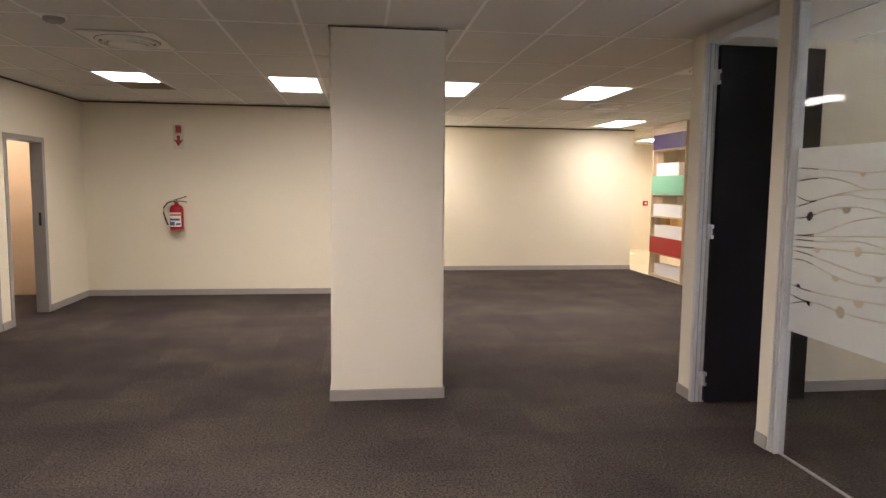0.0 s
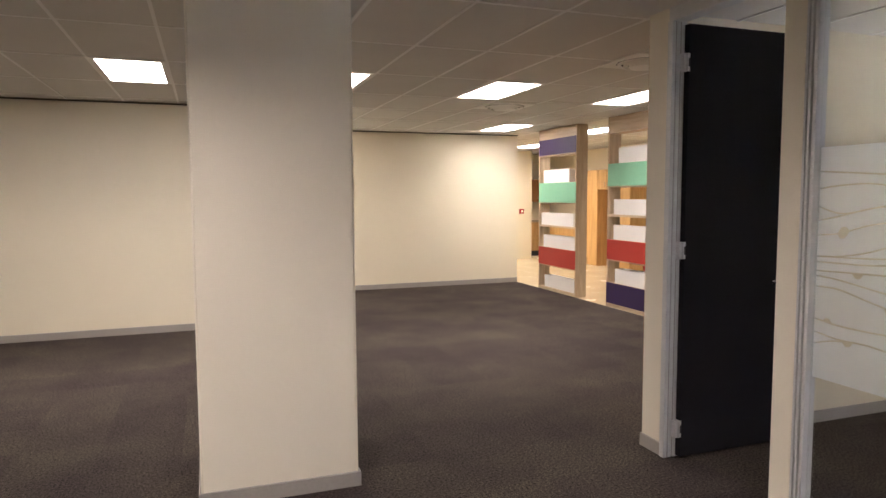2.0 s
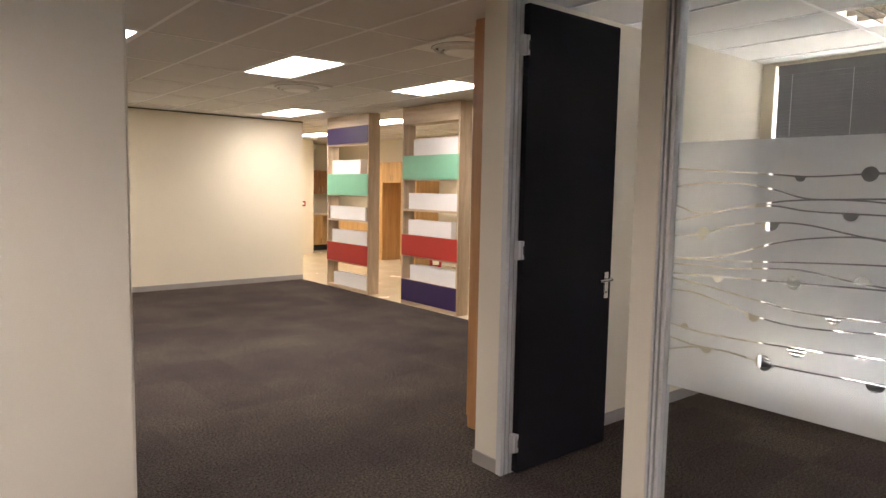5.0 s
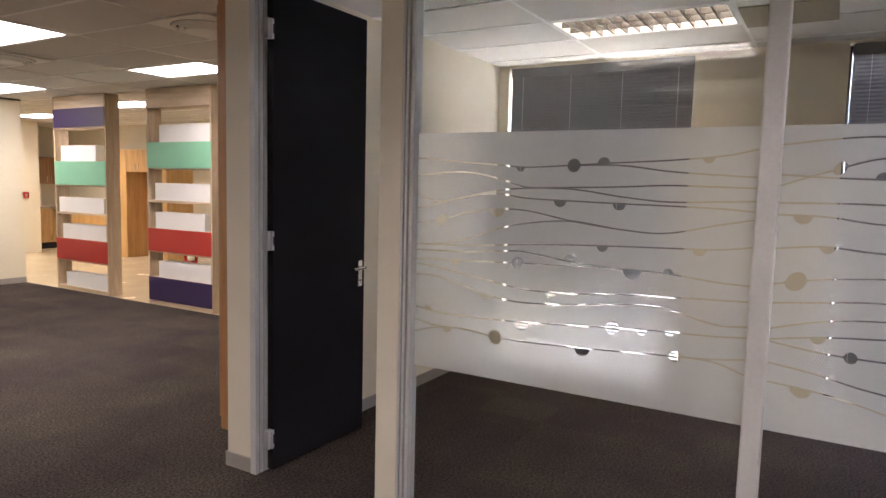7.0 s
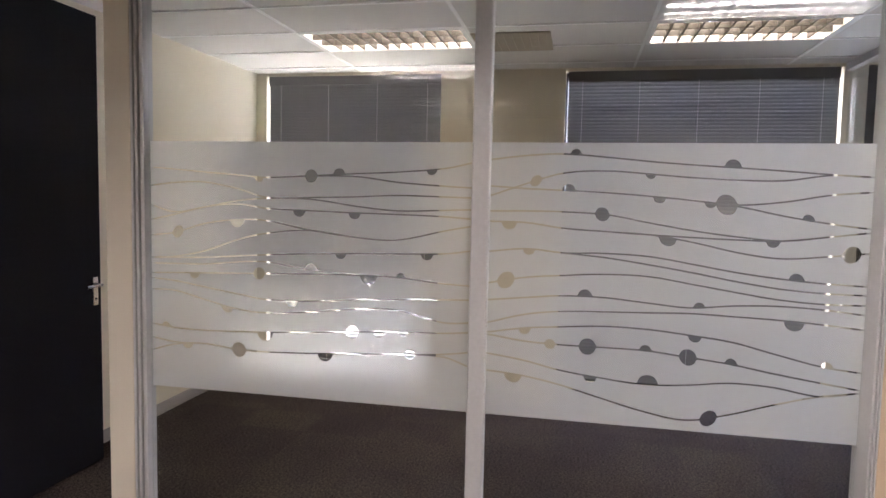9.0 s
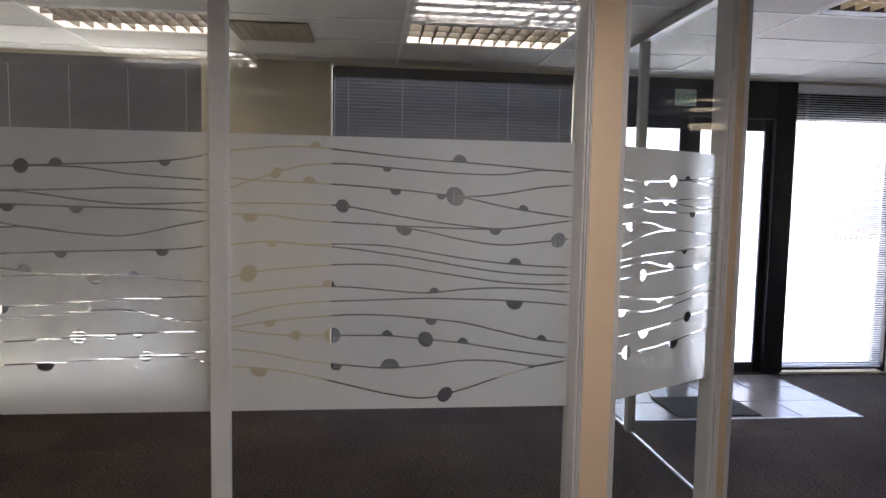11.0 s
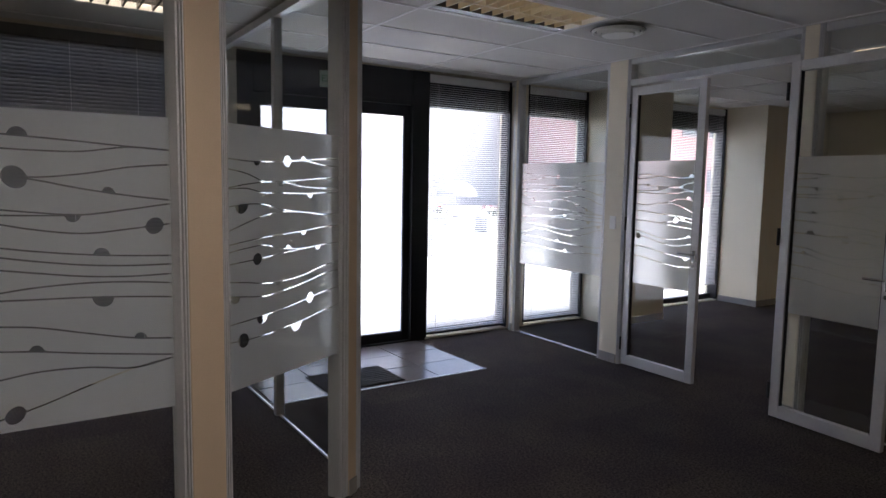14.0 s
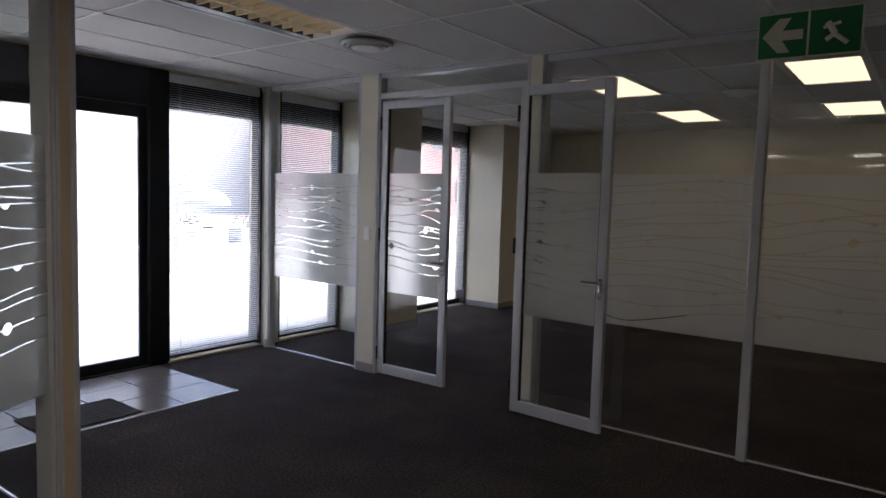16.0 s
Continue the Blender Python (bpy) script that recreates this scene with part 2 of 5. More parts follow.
WORKTOP = surface("pale_worktop", (0.5, 0.4, 0.28), 0.4, vary=0.1)


# ---- mesh helpers ----
def box(bm, x0, x1, y0, y1, z0, z1):
    """A box with six faces between two corners."""
    v = [bm.verts.new((x, y, z)) for x in (x0, x1) for y in (y0, y1) for z in (z0, z1)]
    for f in ((0, 1, 3, 2), (4, 6, 7, 5), (0, 4, 5, 1), (2, 3, 7, 6), (0, 2, 6, 4), (1, 5, 7, 3)):
        bm.faces.new([v[i] for i in f])
    return v


def mesh_of(name, bm, material, bevel=0.0):
    if bevel:
        bmesh.ops.bevel(bm, geom=bm.edges[:], offset=bevel, segments=2, affect="EDGES", profile=0.5)
    bmesh.ops.recalc_face_normals(bm, faces=bm.faces[:])
    me = bpy.data.meshes.new(name)
    bm.to_mesh(me)
    bm.free()
    me.materials.append(material)
    return me


def part(name, bm, material, parent=None, label="", bevel=0.0):
    """Links a bmesh as one mesh object under a thing or a part."""
    ob = new(name, mesh_of(name, bm, material, bevel))
    ob.parent = parent
    return tagged(ob, label)


def block(name, x0, x1, y0, y1, z0, z1, material, parent=None, label="", bevel=0.0):
    bm = bmesh.new()
    box(bm, x0, x1, y0, y1, z0, z1)
    return part(name, bm, material, parent, label, bevel)


def thing(name, label, category, at=(0, 0, 0), group="", kind=""):
    ob = new(name)
    ob.empty_display_size = 0.1
    ob.location = at
    return tagged(ob, label, category, group, kind)


def cyl(bm, p0, p1, r0, r1=None, seg=16):
    """A capped, tapered round bar from p0 to p1."""
    r1 = r0 if r1 is None else r1
    p0, p1 = Vector(p0), Vector(p1)
    q = (p1 - p0).to_track_quat("Z", "Y")
    rings = []
    for p, r in ((p0, r0), (p1, r1)):
        rings.append([bm.verts.new(p + q @ Vector((r * math.cos(a * math.tau / seg), r * math.sin(a * math.tau / seg), 0))) for a in range(seg)])
    for i in range(seg):
        bm.faces.new((rings[0][i], rings[0][(i + 1) % seg], rings[1][(i + 1) % seg], rings[1][i]))
    bm.faces.new(rings[0][::-1])
    bm.faces.new(rings[1])


def lathe(bm, profile, seg=28, at=(0, 0, 0)):
    """Turns a profile of (radius, height) about the upright axis."""
    rings = [[bm.verts.new((at[0] + r * math.cos(a * math.tau / seg), at[1] + r * math.sin(a * math.tau / seg), at[2] + z)) for a in range(seg)] for r, z in profile]
    for a, b in zip(rings, rings[1:]):
        for i in range(seg):
            bm.faces.new((a[i], a[(i + 1) % seg], b[(i + 1) % seg], b[i]))
    bm.faces.new(rings[0][::-1])
    bm.faces.new(rings[-1])


def tube(bm, points, r, seg=8):
    pts = [Vector(p) for p in points]
    rings = []
    for i, p in enumerate(pts):
        d = (pts[min(i + 1, len(pts) - 1)] - pts[max(i - 1, 0)]).normalized()
        q = d.to_track_quat("Z", "Y")
        rings.append([bm.verts.new(p + q @ Vector((r * math.cos(a * math.tau / seg), r * math.sin(a * math.tau / seg), 0))) for a in range(seg)])
    for a, b in zip(rings, rings[1:]):
        for i in range(seg):
            bm.faces.new((a[i], a[(i + 1) % seg], b[(i + 1) % seg], b[i]))
    bm.faces.new(rings[0][::-1])
    bm.faces.new(rings[-1])


def structure(name, x0, x1, y0, y1, z0, z1, material, label, category):
    return tagged(block(name, x0, x1, y0, y1, z0, z1, material), label, category, kind="structure")


# ---- setting: floors ----
XW, XF = -3.15, 6.42          # west wall and facade, inner faces
YA, YB, YS = 10.6, 13.22, -8.2  # far walls and the south wall
PX, SY = 3.231, -2.7          # office glazing and south glazing
ENTRY = (5.22, 6.42, -1.5, 0.42)
TM = 0.5                      # carpet tile


def carpet_sheet(name, x0, x1, y0, y1, hole=None):
    bm = bmesh.new()
    xs = sorted({x0, x1, *[XW + i * TM for i in range(-8, 30) if x0 < XW + i * TM < x1], *([hole[0], hole[1]] if hole else [])})
    ys = sorted({y0, y1, *[YS + j * TM for j in range(0, 60) if y0 < YS + j * TM < y1], *([hole[2], hole[3]] if hole else [])})
    for xa, xb in zip(xs, xs[1:]):
        for ya, yb in zip(ys, ys[1:]):
            cx, cy = (xa + xb) / 2, (ya + yb) / 2
            if hole and hole[0] < cx < hole[1] and hole[2] < cy < hole[3]:
                continue
            bm.faces.new([bm.verts.new(p) for p in ((xa, ya, 0), (xb, ya, 0), (xb, yb, 0), (xa, yb, 0))])
    return part(name, bm, CARPET)


floor = tagged(carpet_sheet("floor", -7.0, 6.05, YS, YB, ENTRY if ENTRY[1] <= 6.05 else (ENTRY[0], 6.05, ENTRY[2], ENTRY[3])),
               "dark grey-brown office carpet laid in worn square tiles", "carpet", kind="structure")
tagged(carpet_sheet("floor_east", 6.05, 6.62, YS, -1.5), "dark grey carpet along the window front", "carpet", kind="structure")
tagged(carpet_sheet("floor_office", 6.05, 6.62, 0.42, 5.58), "dark grey carpet under the office windows", "carpet", kind="structure")
structure("floor_slab", -7.2, 6.62, YS - 0.3, 18.6, -0.2, -0.012, GROUT, "grey screed slab under the floor coverings", "floor")
structure("floor_slab_kitchen", 6.62, 9.8, 5.47, 18.6, -0.2, -0.012, GROUT, "grey screed slab under the kitchen floor", "floor")

bm = bmesh.new()
for i in range(8):
    for j in range(28):
        xa, ya = 6.052 + i * 0.45, 5.6 + j * 0.45
        xb, yb = min(xa + 0.447, 9.6), min(ya + 0.447, 18.4)
        if xa < xb and ya < yb:
            bm.faces.new([bm.verts.new(p) for p in ((xa, ya, 0.001), (xb, ya, 0.001), (xb, yb, 0.001), (xa, yb, 0.001))])
tagged(part("floor_kitchen", bm, VINYL), "glossy cream vinyl tile floor of the kitchen", "floor", kind="structure")

# ---- setting: ceiling ----
GX, GY, GX0, GY0 = 0.59, 1.18, -0.315, 7.98


def ceiling_sheet(name, x0, x1, y0, y1, holes, label, GX0=GX0, GY0=GY0):
    """Lay-in tiles between bars, one mesh; lamp cells are left open."""
    bm = bmesh.new()
    i0, i1 = math.floor((x0 - GX0) / GX), math.ceil((x1 - GX0) / GX)
    j0, j1 = math.floor((y0 - GY0) / GY), math.ceil((y1 - GY0) / GY)
    for i in range(i0, i1):
        for j in range(j0, j1):
            xa, xb = max(x0, GX0 + i * GX), min(x1, GX0 + (i + 1) * GX)
            ya, yb = max(y0, GY0 + j * GY), min(y1, GY0 + (j + 1) * GY)
            cx, cy = GX0 + (i + 0.5) * GX, GY0 + (j + 0.5) * GY
            if any(abs(cx - hx) < 0.2 and abs(cy - hy) < 0.4 for hx, hy in holes):
                continue
            if xb - xa > 0.03 and yb - ya > 0.03:
                box(bm, xa + 0.004, xb - 0.004, ya + 0.004, yb - 0.004, CEIL + 0.003 + random.uniform(0, 0.003), CEIL + 0.018)
    me = mesh_of(name, bm, TILE_CEIL)
    me.materials.append(TBAR)
    bm = bmesh.new()
    bm.from_mesh(me)
    first = len(bm.faces)
    for i in range(i0, i1 + 1):
        x = GX0 + i * GX
        if x0 < x < x1:
            box(bm, x - 0.011, x + 0.011, y0, y1, CEIL - 0.001, CEIL + 0.02)
    for j in range(j0, j1 + 1):
        y = GY0 + j * GY
        if y0 < y < y1:
            box(bm, x0, x1, y - 0.011, y + 0.011, CEIL - 0.0005, CEIL + 0.021)
    bm.faces.ensure_lookup_table()
    for f in bm.faces[first:]:
        f.material_index = 1
    bmesh.ops.recalc_face_normals(bm, faces=bm.faces[:])
    bm.to_mesh(me)
    bm.free()
    return tagged(new(name, me), label, "ceiling", kind="structure")


def cell(i, j):
    return (GX0 + (i + 0.5) * GX, GY0 + (j + 0.5) * GY)


MAIN_LAMPS = [cell(-3, 0), cell(0, 0), cell(3, 0), cell(6, 0), cell(9, 0), cell(9, 3), cell(3, 3)]
# rear row is never in direct view, placed to light the pillar
REAR_LAMPS = [cell(-3, -4), cell(0, -4), cell(3, -6)]
CORRIDOR_LAMPS = [cell(-7, 1)]
KITCHEN_LAMPS = [cell(12, 3), cell(13, 6)]
OFFICE_LAMPS = [cell(9, -4), cell(9, -6)]
HALL_LAMPS = [cell(7, -8)]
SX0, SY0 = -0.665, -4.89
SOUTH_LAMPS = [(SX0 + (i + 0.5) * GX, SY0 + (j + 0.5) * GY) for i in (6, 3) for j in (0, -2)]
ceiling_sheet("ceiling", -7.0, 6.62, SY, 18.4, MAIN_LAMPS + REAR_LAMPS + CORRIDOR_LAMPS + KITCHEN_LAMPS + OFFICE_LAMPS + HALL_LAMPS, "white mineral-fibre lay-in ceiling tiles with thin white bars")
ceiling_sheet("ceiling_kitchen", 6.62, 9.6, 5.47, 18.4, KITCHEN_LAMPS, "white lay-in ceiling tiles of the kitchen")
ceiling_sheet("ceiling_south", -7.0, 6.62, YS, SY, SOUTH_LAMPS, "white lay-in ceiling tiles of the south room", SX0, SY0)
structure("ceiling_slab", -7.2, 6.62, YS - 0.3, 18.6, 3.05, 3.2, GROUT, "grey concrete soffit above the ceiling tiles", "ceiling")
structure("ceiling_slab_kitchen", 6.62, 9.8, 5.47, 18.6, 3.05, 3.2, GROUT, "grey concrete soffit above the kitchen", "ceiling")


# ---- setting: walls ----
def skirting(name, x0, x1, y0, y1, h=0.085):
    bm = bmesh.new()
    box(bm, x0, x1, y0, y1, 0.0, h)
    bmesh.ops.bevel(bm, geom=[e for e in bm.edges if min(v.co.z for v in e.verts) > h - 0.001], offset=0.005, segments=1, affect="EDGES")
    return tagged(part(name, bm, SKIRT), "grey painted skirting along the wall foot", "skirting", kind="structure")


def wall_with_openings(name, axis, at0, at1, lo, hi, openings, material, label, top=3.05):
    """A wall along axis between lo and hi, with openings (from, to, sill, head) cut through."""
    bm = bmesh.new()

    def piece(a, b, z0, z1):
        if b - a < 0.001 or z1 - z0 < 0.001:
            return
        box(bm, *((a, b, at0, at1) if axis == "x" else (at0, at1, a, b)), z0, z1)
    at = lo
    for a, b, s, h in sorted(openings):
        piece(at, a, 0, top)
        piece(a, b, 0, s)
        piece(a, b, h, top)
        at = b
    piece(at, hi, 0, top)
    return tagged(part(name, bm, material), label, "wall", kind="structure")


W_DOORS = [(8.53, 9.37, 0, 2.1), (7.35, 8.22, 0, 2.1)]
wall_with_openings("wall_west", "y", XW - 0.12, XW, YS, YA, W_DOORS, CREAM, "cream painted wall with two doorways")
wall_with_openings("wall_north", "x", YA, YA + 0.15, XW - 0.12, 1.35, [], CREAM, "cream painted wall with a fire extinguisher on it")
wall_with_openings("wall_return", "y", 1.2, 1.35, YA + 0.15, YB, [], CREAM, "cream painted return wall behind the pillar")
wall_with_openings("wall_north_far", "x", YB, YB + 0.14, 1.2, 6.05, [], CREAM, "cream painted far wall washed by ceiling lights")
wall_with_openings("wall_south", "x", YS - 0.15, YS, XW - 0.12, 6.62, [], CREAM, "cream painted end wall of the south room")
wall_with_openings("wall_office_north", "x", 5.47, 5.58, 3.28, 9.75, [], CREAM, "cream painted partition wall of the office")
structure("wall_office_stub", 3.19, 3.28, 5.352, 5.545, 0, CEIL, PILLAR, "cream partition end beside the black door", "wall")
wall_with_openings("wall_kitchen_east", "y", 9.6, 9.75, 5.58, 18.4, [], CREAM, "cream painted kitchen wall")
wall_with_openings("wall_kitchen_north", "x", 18.4, 18.55, 1.2, 9.75, [], CREAM, "cream painted end wall of the kitchen")
wall_with_openings("wall_kitchen_west", "y", 5.91, 6.05, YB + 0.14, 18.4, [(14.3, 15.2, 0, 2.1)], CREAM, "cream painted kitchen side wall with a doorway")
wall_with_openings("wall_corridor", "y", -4.75, -4.6, 5.5, 10.9, [], TAN, "tan painted corridor wall beyond the doorway")
wall_with_openings("wall_corridor_end", "x", 10.75, 10.9, -4.6, XW - 0.12, [], TAN, "tan painted corridor end wall")
wall_with_openings("wall_corridor_south", "x", 5.4, 5.5, -4.6, XW - 0.12, [], TAN, "tan painted corridor end wall")

FACADE = [(3.71, 5.37, 0.06, 2.73), (0.49, 2.63, 0.06, 2.73), (-1.56, 0.32, 0.0, 2.74), (-2.68, -1.6, 0.02, 2.74), (-3.85, -2.92, 0.02, 2.74), (-6.58, -4.75, 0.02, 2.74)]
wall_with_openings("wall_facade", "y", XF, XF + 0.2, YS, 5.58, FACADE, CREAM, "cream painted outer wall with tall window openings")
structure("wall_pier", 5.9, XF, -4.74, -3.87, 0, 2.76, CREAM, "cream painted pier between the windows", "wall")
structure("wall_pier_south", 5.82, XF, YS, -6.6, 0, 2.76, CREAM, "cream painted pier in the south room", "wall")

skirting("baseboard_north", XW, 1.2, YA - 0.014, YA)
skirting("baseboard_north_far", 1.35, 6.05, YB - 0.014, YB)
skirting("baseboard_west", XW, XW + 0.014, 9.43, YA - 0.014)
skirting("baseboard_west_mid", XW, XW + 0.014, 8.275, 8.475)
skirting("baseboard_west_south", XW, XW + 0.014, SY + 0.05, 7.295)
skirting("baseboard_office", 3.30, XF, 5.456, 5.47)
skirting("baseboard_stub", 3.18, 3.19, 5.352, 5.555)
skirting("baseboard_stub_side", 3.19, 3.28, 5.545, 5.555)
skirting("baseboard_pier", 5.888, 5.9, -4.74, -3.87)
skirting("baseboard_pier_south", 5.808, 5.82, YS, -6.588)
skirting("baseboard_pier_end", 5.82, XF, -6.6, -6.588)
skirting("baseboard_corridor", -4.6, -4.586, 5.5, 10.75, 0.12)
# dark colour stands in for the shadow gap under the ceiling edge
SHADOW_STRIP = surface("shadow_gap_brown", (0.07, 0.055, 0.04), 0.6, vary=0.1)
structure("cornice", XW + 0.014, 1.2, YA - 0.014, YA, 2.729, 2.746, SHADOW_STRIP, "thin angle strip at the wall top, coloured dark for the shadow gap", "trim")
structure("cornice_west", XW, XW + 0.014, SY + 0.05, YA, 2.729, 2.746, SHADOW_STRIP, "thin angle strip at the wall top, coloured dark for the shadow gap", "trim")
structure("cornice_far", 1.35, 6.05, YB - 0.014, YB, 2.729, 2.746, SHADOW_STRIP, "thin angle strip at the wall top, coloured dark for the shadow gap", "trim")

# pillar
bm = bmesh.new()
box(bm, 0.469, 1.311, 5.6, 6.42, 0, 2.76)
bmesh.ops.bevel(bm, geom=[e for e in bm.edges if abs(e.verts[0].co.z - e.verts[1].co.z) > 1], offset=0.012, segments=3, affect="EDGES")
tagged(part("pillar", bm, PILLAR), "square cream painted pillar with a grey skirting", "pillar", kind="structure")
for nm, a in (("baseboard_pillar_front", (0.457, 1.323, 5.588, 5.6)), ("baseboard_pillar_side", (0.457, 0.469, 5.6, 6.42)), ("baseboard_pillar_east", (1.311, 1.323, 5.6, 6.42))):
    skirting(nm, *a)


# strips added as the painted shadow line round the pillar top
for nm, a in (("shadow_pillar_front", (0.461, 1.319, 5.592, 5.6)), ("shadow_pillar_side", (0.461, 0.469, 5.6, 6.42)), ("shadow_pillar_east", (1.311, 1.319, 5.6, 6.42))):
    structure(nm, *a, 2.737, 2.747, SHADOW_STRIP, "dark gap trim where the pillar meets the ceiling", "trim")


def door_frame(name, y0, y1, head):
    f = thing(name, "grey steel door frame round an open doorway", "door frame", (XW - 0.06, (y0 + y1) / 2, 0), kind="structure")
    for nm, b in (("jamb", (-0.075, 0.072, y0 - 0.052, y0 + 0.014, 0, head + 0.05)), ("jamb", (-0.075, 0.072, y1 - 0.014, y1 + 0.052, 0, head + 0.05)), ("head", (-0.075, 0.072, y0 + 0.014, y1 - 0.014, head - 0.014, head + 0.05))):
        ob = block(nm, *b, GREY_FRAME, f, bevel=0.004)
        ob.location = (0, -(y0 + y1) / 2, 0)
    return f


door_frame("door_1", 8.53, 9.37, 2.1)
door_frame("door_2", 7.35, 8.22, 2.1)
block("strike_plate", -0.03, 0.0, 9.352, 9.3565, 1.08, 1.24, DARK_PLASTIC, bpy.data.objects["door_1"]).location = (0.03, -8.95, 0)


# ---- glazing ----
# pattern lines: heights (0 foot of the film, 1 top) at the stations along a pane; forked lines share part of their way
STATIONS_A = (0, 0.08, 0.18, 0.29, 0.38, 0.52, 0.66, 0.78, 0.92, 1)
UPPER_A = [(0.897, 0.89, 0.88, 0.87, 0.862, 0.871, 0.881, 0.889, 0.905, 0.928),
    (0.897, 0.89, 0.88, 0.87, 0.862, 0.87, 0.87, 0.851, 0.839, 0.834),
    (0.823, 0.836, 0.84, 0.816, 0.785, 0.788, 0.794, 0.802, 0.8, 0.798),
    (0.746, 0.719, 0.741, 0.769, 0.781, 0.787, 0.794, 0.802, 0.8, 0.798),
    (0.685, 0.709, 0.741, 0.756, 0.742, 0.737, 0.733, 0.731, 0.727, 0.72),
    (0.685, 0.709, 0.741, 0.769, 0.781, 0.781, 0.758, 0.745, 0.751, 0.756),
    (0.623, 0.636, 0.675, 0.695, 0.694, 0.662, 0.64, 0.635, 0.675, 0.696),
    (0.532, 0.539, 0.566, 0.616, 0.644, 0.661, 0.64, 0.635, 0.675, 0.696)]
LOWER_A = [(0.531, 0.535, 0.54, 0.551, 0.56, 0.571, 0.578, 0.583, 0.59, 0.605),
    (0.508, 0.51, 0.513, 0.527, 0.532, 0.508, 0.496, 0.494, 0.478, 0.474),
    (0.469, 0.473, 0.477, 0.482, 0.486, 0.492, 0.496, 0.494, 0.478, 0.474),
    (0.448, 0.44, 0.42, 0.399, 0.383, 0.386, 0.401, 0.41, 0.418, 0.422),
    (0.402, 0.4, 0.369, 0.338, 0.33, 0.343, 0.365, 0.37, 0.332, 0.337),
    (0.26, 0.247, 0.244, 0.247, 0.252, 0.263, 0.276, 0.286, 0.292, 0.301),
    (0.203, 0.188, 0.189, 0.175, 0.173, 0.18, 0.19, 0.2, 0.212, 0.227),
    (0.15, 0.179, 0.189, 0.175, 0.173, 0.18, 0.19, 0.2, 0.202, 0.169)]
DOTS_A = [(6, 0.091, 0.026, 'full'), (6, 0.288, 0.033, 'down'), (10, 0.358, 0.026, 'full'), (10, 0.146, 0.024, 'down'), (12, 0.253, 0.027, 'down'), (13, 0.048, 0.02, 'up'), (14, 0.121, 0.025, 'down'), (14, 0.292, 0.032, 'full'), (13, 0.378, 0.036, 'down'), (14, 0.568, 0.033, 'down'), (14, 0.823, 0.022, 'full'), (13, 0.651, 0.028, 'full'), (13, 0.731, 0.023, 'down')]
DOTS_A += [(13, 0.804, 0.019, 'down'), (9, 0.698, 0.036, 'down'), (9, 0.794, 0.02, 'up'), (8, 0.869, 0.025, 'down'), (8, 0.613, 0.023, 'down'), (1, 0.521, 0.027, 'full'), (0, 0.606, 0.025, 'up'), (0, 0.879, 0.021, 'down'), (0, 0.358, 0.02, 'down'), (4, 0.654, 0.026, 'down'), (4, 0.484, 0.027, 'down'), (11, 0.463, 0.027, 'down'), (9, 0.523, 0.027, 'up')]
LINES_A = [tuple(zip(STATIONS_A, heights)) for heights in UPPER_A + LOWER_A]
STATIONS_B = (0, 0.11, 0.21, 0.33, 0.45, 0.56, 0.67, 0.78, 0.89, 1)
UPPER_B = [(0.938, 0.954, 0.96, 0.949, 0.935, 0.925, 0.917, 0.908, 0.898, 0.89),
    (0.806, 0.855, 0.893, 0.902, 0.892, 0.882, 0.876, 0.877, 0.896, 0.89),
    (0.844, 0.836, 0.832, 0.826, 0.816, 0.804, 0.793, 0.806, 0.831, 0.844),
    (0.844, 0.836, 0.832, 0.826, 0.816, 0.804, 0.787, 0.759, 0.737, 0.721),
    (0.753, 0.756, 0.756, 0.749, 0.723, 0.701, 0.685, 0.676, 0.693, 0.713),
    (0.716, 0.714, 0.698, 0.69, 0.683, 0.678, 0.675, 0.676, 0.693, 0.713),
    (0.716, 0.714, 0.698, 0.69, 0.683, 0.661, 0.632, 0.616, 0.628, 0.645),
    (0.605, 0.62, 0.61, 0.613, 0.607, 0.586, 0.564, 0.548, 0.538, 0.533)]
LOWER_B = [(0.605, 0.62, 0.61, 0.598, 0.578, 0.557, 0.533, 0.514, 0.505, 0.504),
    (0.489, 0.516, 0.528, 0.539, 0.537, 0.517, 0.496, 0.477, 0.469, 0.471),
    (0.427, 0.442, 0.455, 0.456, 0.444, 0.435, 0.449, 0.455, 0.45, 0.437),
    (0.341, 0.38, 0.398, 0.405, 0.41, 0.415, 0.412, 0.408, 0.4, 0.388),
    (0.306, 0.33, 0.342, 0.353, 0.351, 0.339, 0.323, 0.29, 0.259, 0.243),
    (0.301, 0.283, 0.277, 0.277, 0.275, 0.261, 0.246, 0.223, 0.203, 0.184),
    (0.23, 0.212, 0.185, 0.166, 0.154, 0.163, 0.18, 0.176, 0.157, 0.18),
    (0.166, 0.154, 0.132, 0.093, 0.056, 0.038, 0.069, 0.115, 0.155, 0.18)]
DOTS_B = [(0, 0.241, 0.021, 'up'), (0, 0.649, 0.029, 'up'), (1, 0.441, 0.018, 'down'), (1, 0.133, 0.021, 'full'), (2, 0.224, 0.025, 'up'), (2, 0.466, 0.023, 'down'), (3, 0.597, 0.02, 'down'), (3, 0.638, 0.037, 'full'), (4, 0.317, 0.026, 'full'), (5, 0.061, 0.03, 'down'), (6, 0.492, 0.032, 'down'), (3, 0.84, 0.021, 'up'), (5, 0.758, 0.024, 'down'), (6, 0.947, 0.03, 'full'), (7, 0.119, 0.023, 'down'), (9, 0.056, 0.033, 'full')]
